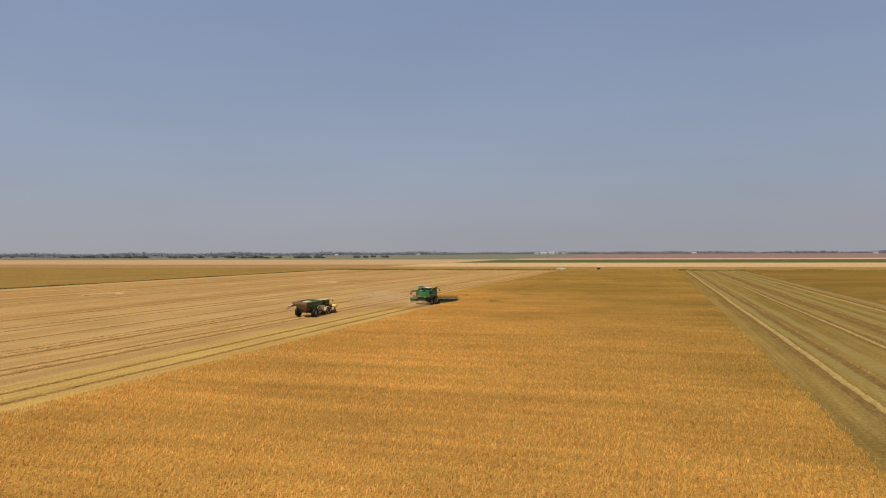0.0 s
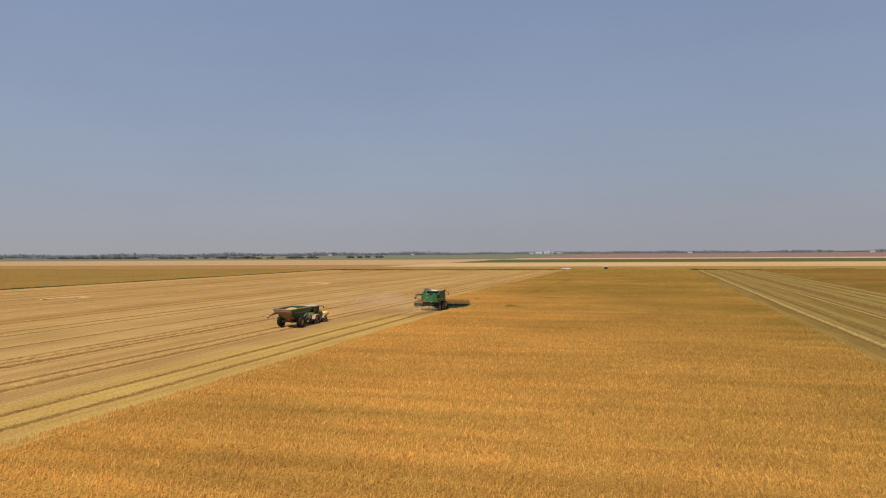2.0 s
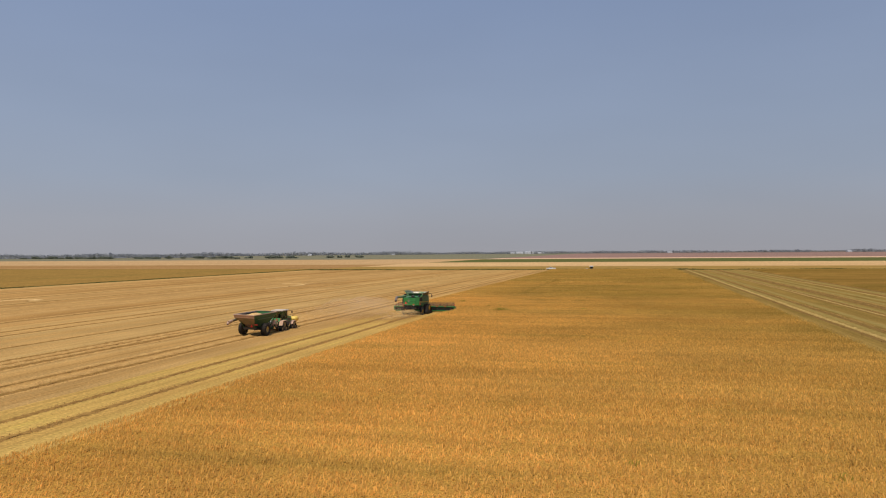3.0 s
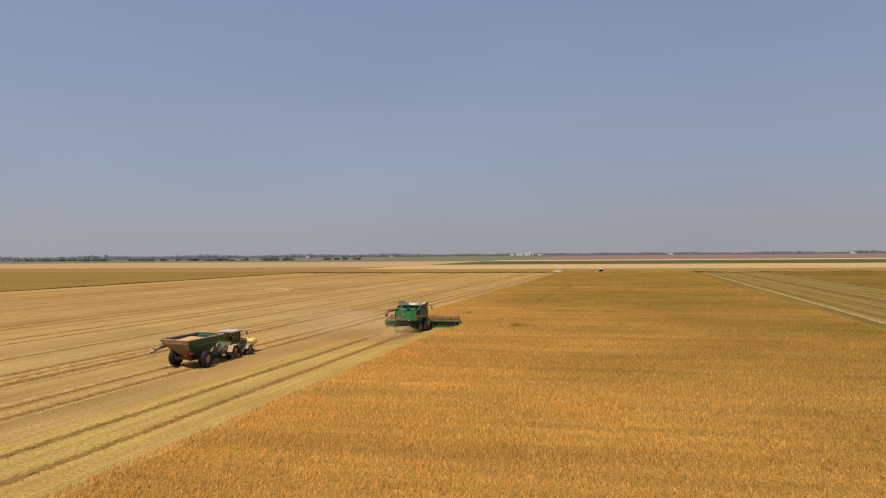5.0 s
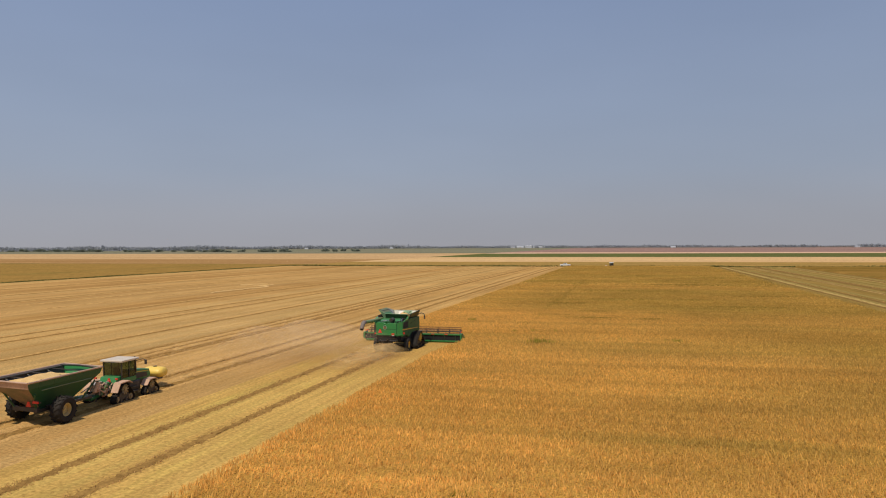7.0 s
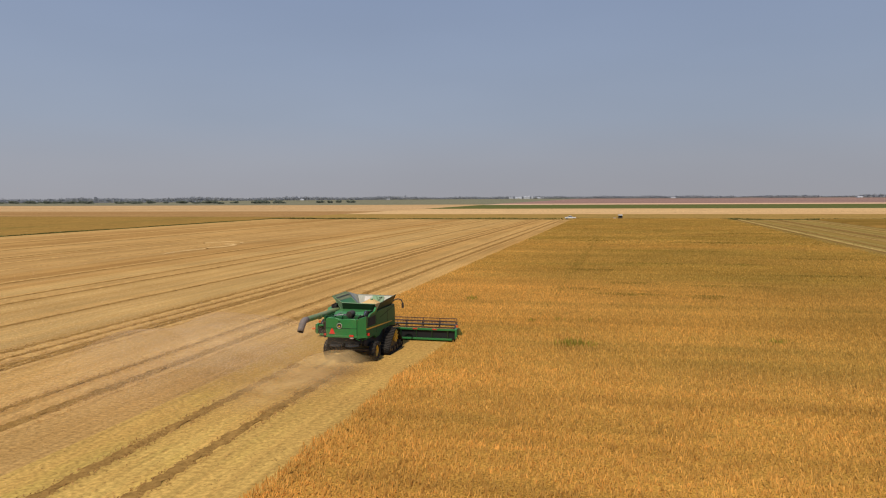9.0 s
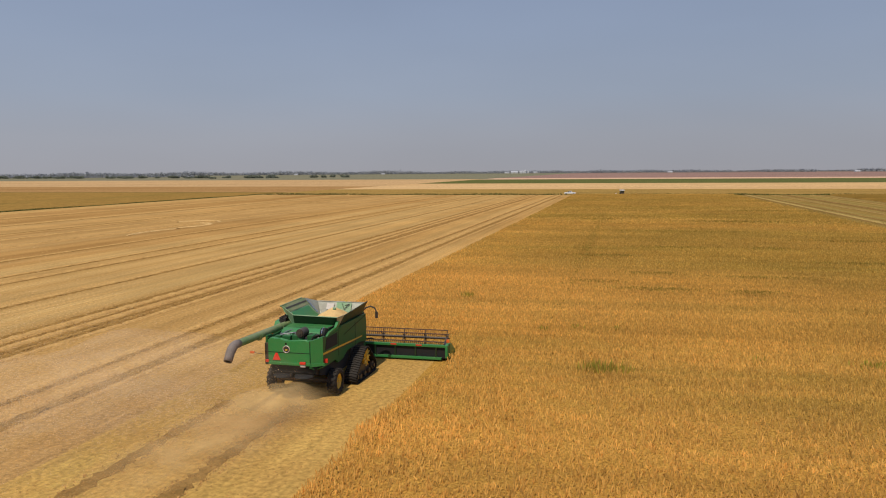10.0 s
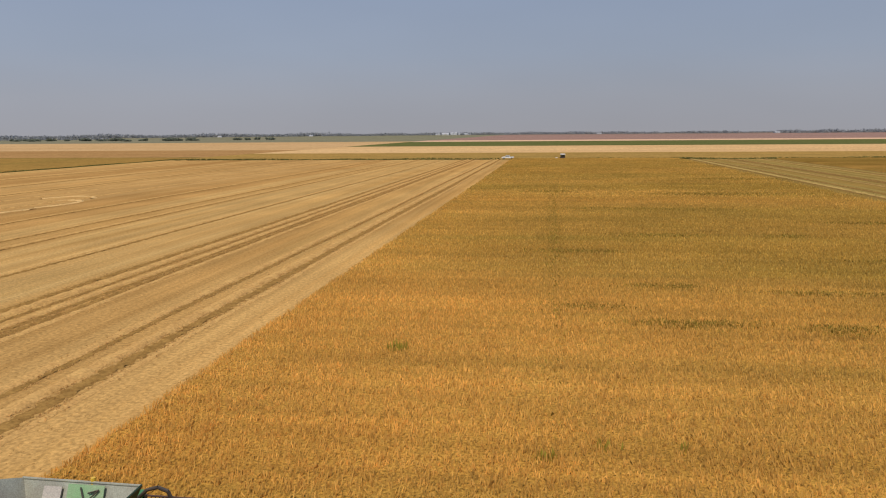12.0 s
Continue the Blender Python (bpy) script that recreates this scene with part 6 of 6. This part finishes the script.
def straw_loop(cx_, cy_, rx, ry, a0, a1, w):
    bm = bmesh.new()
    rows = []
    n = 60
    for i in range(n):
        a = a0 + (a1 - a0) * i / (n - 1)
        row = []
        for k, lift in ((-0.5, 0.01), (-0.2, 0.14), (0.2, 0.13), (0.5, 0.01)):
            g = 1 + k * w / rx * (1 + 0.4 * rng.uniform(-1, 1))
            row.append(bm.verts.new((cx_ + rx * g * math.cos(a), cy_ + ry * g * math.sin(a), lift * (1 + 0.5 * rng.uniform(-1, 1)))))
        rows.append(row)
    for a, b in zip(rows, rows[1:]):
        for k in range(3):
            bm.faces.new((a[k], a[k + 1], b[k + 1], b[k]))
    ob = part("straw_windrow", bm, loop_straw)
    tagged(ob, "pale straw ridge curved where a machine turned", "straw row", kind="stuff")


straw_loop(-140, 281, 5.0, 6, 0.2, 3.3, 0.8)
straw_loop(-136, 270, 4.0, 8, -1.0, 2.2, 0.8)
straw_loop(-131, 252, 2.5, 9, 2.0, 4.4, 0.7)
straw_loop(-170, 175, 4.0, 7, 0.0, 4.5, 1.2)

# chaff and dust thrown up behind the combine and drifting to its left: countless small motes
def motes(x, y, z, width):
    """Flat flakes turned towards the sun so that they look brighter, tilted at random."""
    n_ = len(x)
    up = np.array(sun_way) + 0.55 * rng.normal(size=(n_, 3))
    up /= np.linalg.norm(up, axis=1, keepdims=True)
    u = np.cross(up, rng.normal(size=(n_, 3)))
    u /= np.linalg.norm(u, axis=1, keepdims=True)
    w_ = np.cross(up, u)
    half = (0.5 * width * rng.uniform(0.5, 1.1, n_))[:, None]
    p = np.stack([x, y, np.maximum(z, 0.03)], 1)
    v_ = np.stack([p - half * u, p + 0.8 * half * w_, p + half * u, p - 0.8 * half * w_], 1).reshape(-1, 3)
    return v_, np.arange(4 * n_, dtype=np.int32).reshape(-1, 4)


n = 16000
s = rng.uniform(0, 1, n) ** 2.0
low = motes(COMBINE[0] + 0.1 - 4.0 * s ** 1.5 + rng.normal(0, 1, n) * (0.8 + 1.9 * s), COMBINE[1] - 6.2 - 19 * s + rng.normal(0, 0.4, n), np.abs(rng.normal(0, 1, n)) * (0.62 + 0.35 * s) * (1.25 - 0.6 * s), 0.012 + 0.018 * s)
n = 42000
s = rng.uniform(0, 1, n)
high = motes(COMBINE[0] - 2 - 17 * s + rng.normal(0, 1, n) * (1.2 + 2.4 * s), COMBINE[1] - 6 - 10 * s + rng.normal(0, 1, n) * (2.5 + 4 * s), np.abs(rng.normal(0, 1, n)) * (0.9 + 3.0 * s), 0.042)
n = 14000
s = rng.uniform(0, 1, n)
stray = motes(COMBINE[0] - 6 - 15 * s + rng.normal(0, 3, n), COMBINE[1] - 14 - 26 * s + rng.normal(0, 4, n), np.abs(rng.normal(0, 1, n)) * 0.9, 0.028)
tagged(mesh_of("chaff", *low, [field_mat("chaff_flakes", (0.72, 0.48, 0.21), (0.70, 0.46, 0.20), (0.70, 0.48, 0.20), 0.2, (1, 1, 1), grain=2.0, bump=0, thin=0.3)]), "pale chaff blown out behind the working combine", "chaff", kind="stuff")
v, q = joined([high, stray])
tagged(mesh_of("dust_cloud", v, q, [field_mat("field_dust", (0.78, 0.56, 0.33), (0.75, 0.53, 0.31), (0.76, 0.55, 0.31), 0.2, (1, 1, 1), grain=2.0, bump=0, thin=0.3)]), "tan dust drifting away from the working combine", "dust", kind="stuff")


# fine dust too small to see singly: thin billowing layers that fade out towards their rims
def dust_surface(name, tone, density):
    m = bpy.data.materials.new(name)
    m.use_nodes = True
    t = m.node_tree
    t.nodes.remove(t.nodes["Principled BSDF"])

    def node(kind, **values):
        n_ = t.nodes.new(kind)
        for key, value in values.items():
            n_.inputs[key.replace("_", " ")].default_value = value
        return n_

    clear, lit, thru = node("ShaderNodeBsdfTransparent"), node("ShaderNodeBsdfDiffuse", Color=(*tone, 1)), node("ShaderNodeBsdfTranslucent", Color=(*tone, 1))
    grain_, whole = node("ShaderNodeMixShader"), node("ShaderNodeMixShader")
    grain_.inputs[0].default_value = 0.12
    t.links.new(lit.outputs[0], grain_.inputs[1])
    t.links.new(thru.outputs[0], grain_.inputs[2])
    spot, size = node("ShaderNodeTexCoord"), t.nodes.new("ShaderNodeVectorMath")
    size.operation = "LENGTH"
    flat = t.nodes.new("ShaderNodeVectorMath")
    flat.operation = "MULTIPLY"
    flat.inputs[1].default_value = (1, 1, 0)
    t.links.new(spot.outputs["Object"], flat.inputs[0])
    t.links.new(flat.outputs[0], size.inputs[0])
    fade = node("ShaderNodeMapRange", From_Min=0.0, From_Max=0.94, To_Min=density, To_Max=0.0)
    fade.interpolation_type = "SMOOTHSTEP"
    t.links.new(size.outputs["Value"], fade.inputs["Value"])
    place_ = node("ShaderNodeNewGeometry")
    billow = node("ShaderNodeTexNoise", Scale=0.42, Detail=5.0, Roughness=0.6)
    t.links.new(place_.outputs["Position"], billow.inputs["Vector"])
    thick = node("ShaderNodeMapRange", From_Min=0.34, From_Max=0.64, To_Min=0.45, To_Max=1.2)
    t.links.new(billow.outputs["Fac"], thick.inputs["Value"])
    both = t.nodes.new("ShaderNodeMath")
    both.operation = "MULTIPLY"
    t.links.new(fade.outputs["Result"], both.inputs[0])
    t.links.new(thick.outputs["Result"], both.inputs[1])
    t.links.new(both.outputs[0], whole.inputs[0])
    t.links.new(clear.outputs[0], whole.inputs[1])
    t.links.new(grain_.outputs[0], whole.inputs[2])
    t.links.new(whole.outputs[0], t.nodes["Material Output"].inputs["Surface"])
    return m


def dust_layer(name, material, x, y, rx, ry, turn, foot, rise, label, category):
    """A domed, uneven layer of dust on a round plan."""
    bm = bmesh.new()
    rings = [[bm.verts.new((0, 0, foot + rise))]]
    for k in range(1, 13):
        r = k / 12
        rings.append([bm.verts.new((r * math.cos(u), r * math.sin(u), foot * (1 - 0.7 * r) + rise * (1 - r * r) * (1 + 0.5 * noise.noise((3 * r * math.cos(u), 3 * r * math.sin(u), foot))))) for u in (2 * math.pi * j / 36 for j in range(36))])
    for j in range(36):
        bm.faces.new((rings[0][0], rings[1][j], rings[1][(j + 1) % 36]))
    for a_, b_ in zip(rings[1:], rings[2:]):
        for j in range(36):
            bm.faces.new((a_[j], b_[j], b_[(j + 1) % 36], a_[(j + 1) % 36]))
    ob = smooth(part(name, bm, material), 180)
    ob.matrix_basis = pose(x, y, 0.02, 0, 0, turn) @ Matrix.Diagonal((rx, ry, 1, 1))
    return tagged(ob, label, category, kind="stuff")


plume = dust_surface("chaff_dust", (0.74, 0.495, 0.215), 0.60)
drift = dust_surface("drifting_dust", (0.73, 0.53, 0.32), 0.28)
PLUME = "soft tan plume of chaff dust behind the combine"
dust_layer("chaff_plume", plume, COMBINE[0] + 0.1, COMBINE[1] - 8.0, 3.6, 5.6, -5, 0.30, 0.95, PLUME, "dust")
dust_layer("chaff_plume", plume, COMBINE[0] - 0.6, COMBINE[1] - 11.5, 4.6, 10.5, -7, 0.20, 0.35, PLUME, "dust")
dust_layer("dust_haze", drift, COMBINE[0] - 7.5, COMBINE[1] - 11.5, 12, 17, 0, 0.6, 3.0, "thin pinkish dust drifting over stubble beside the combine", "dust")
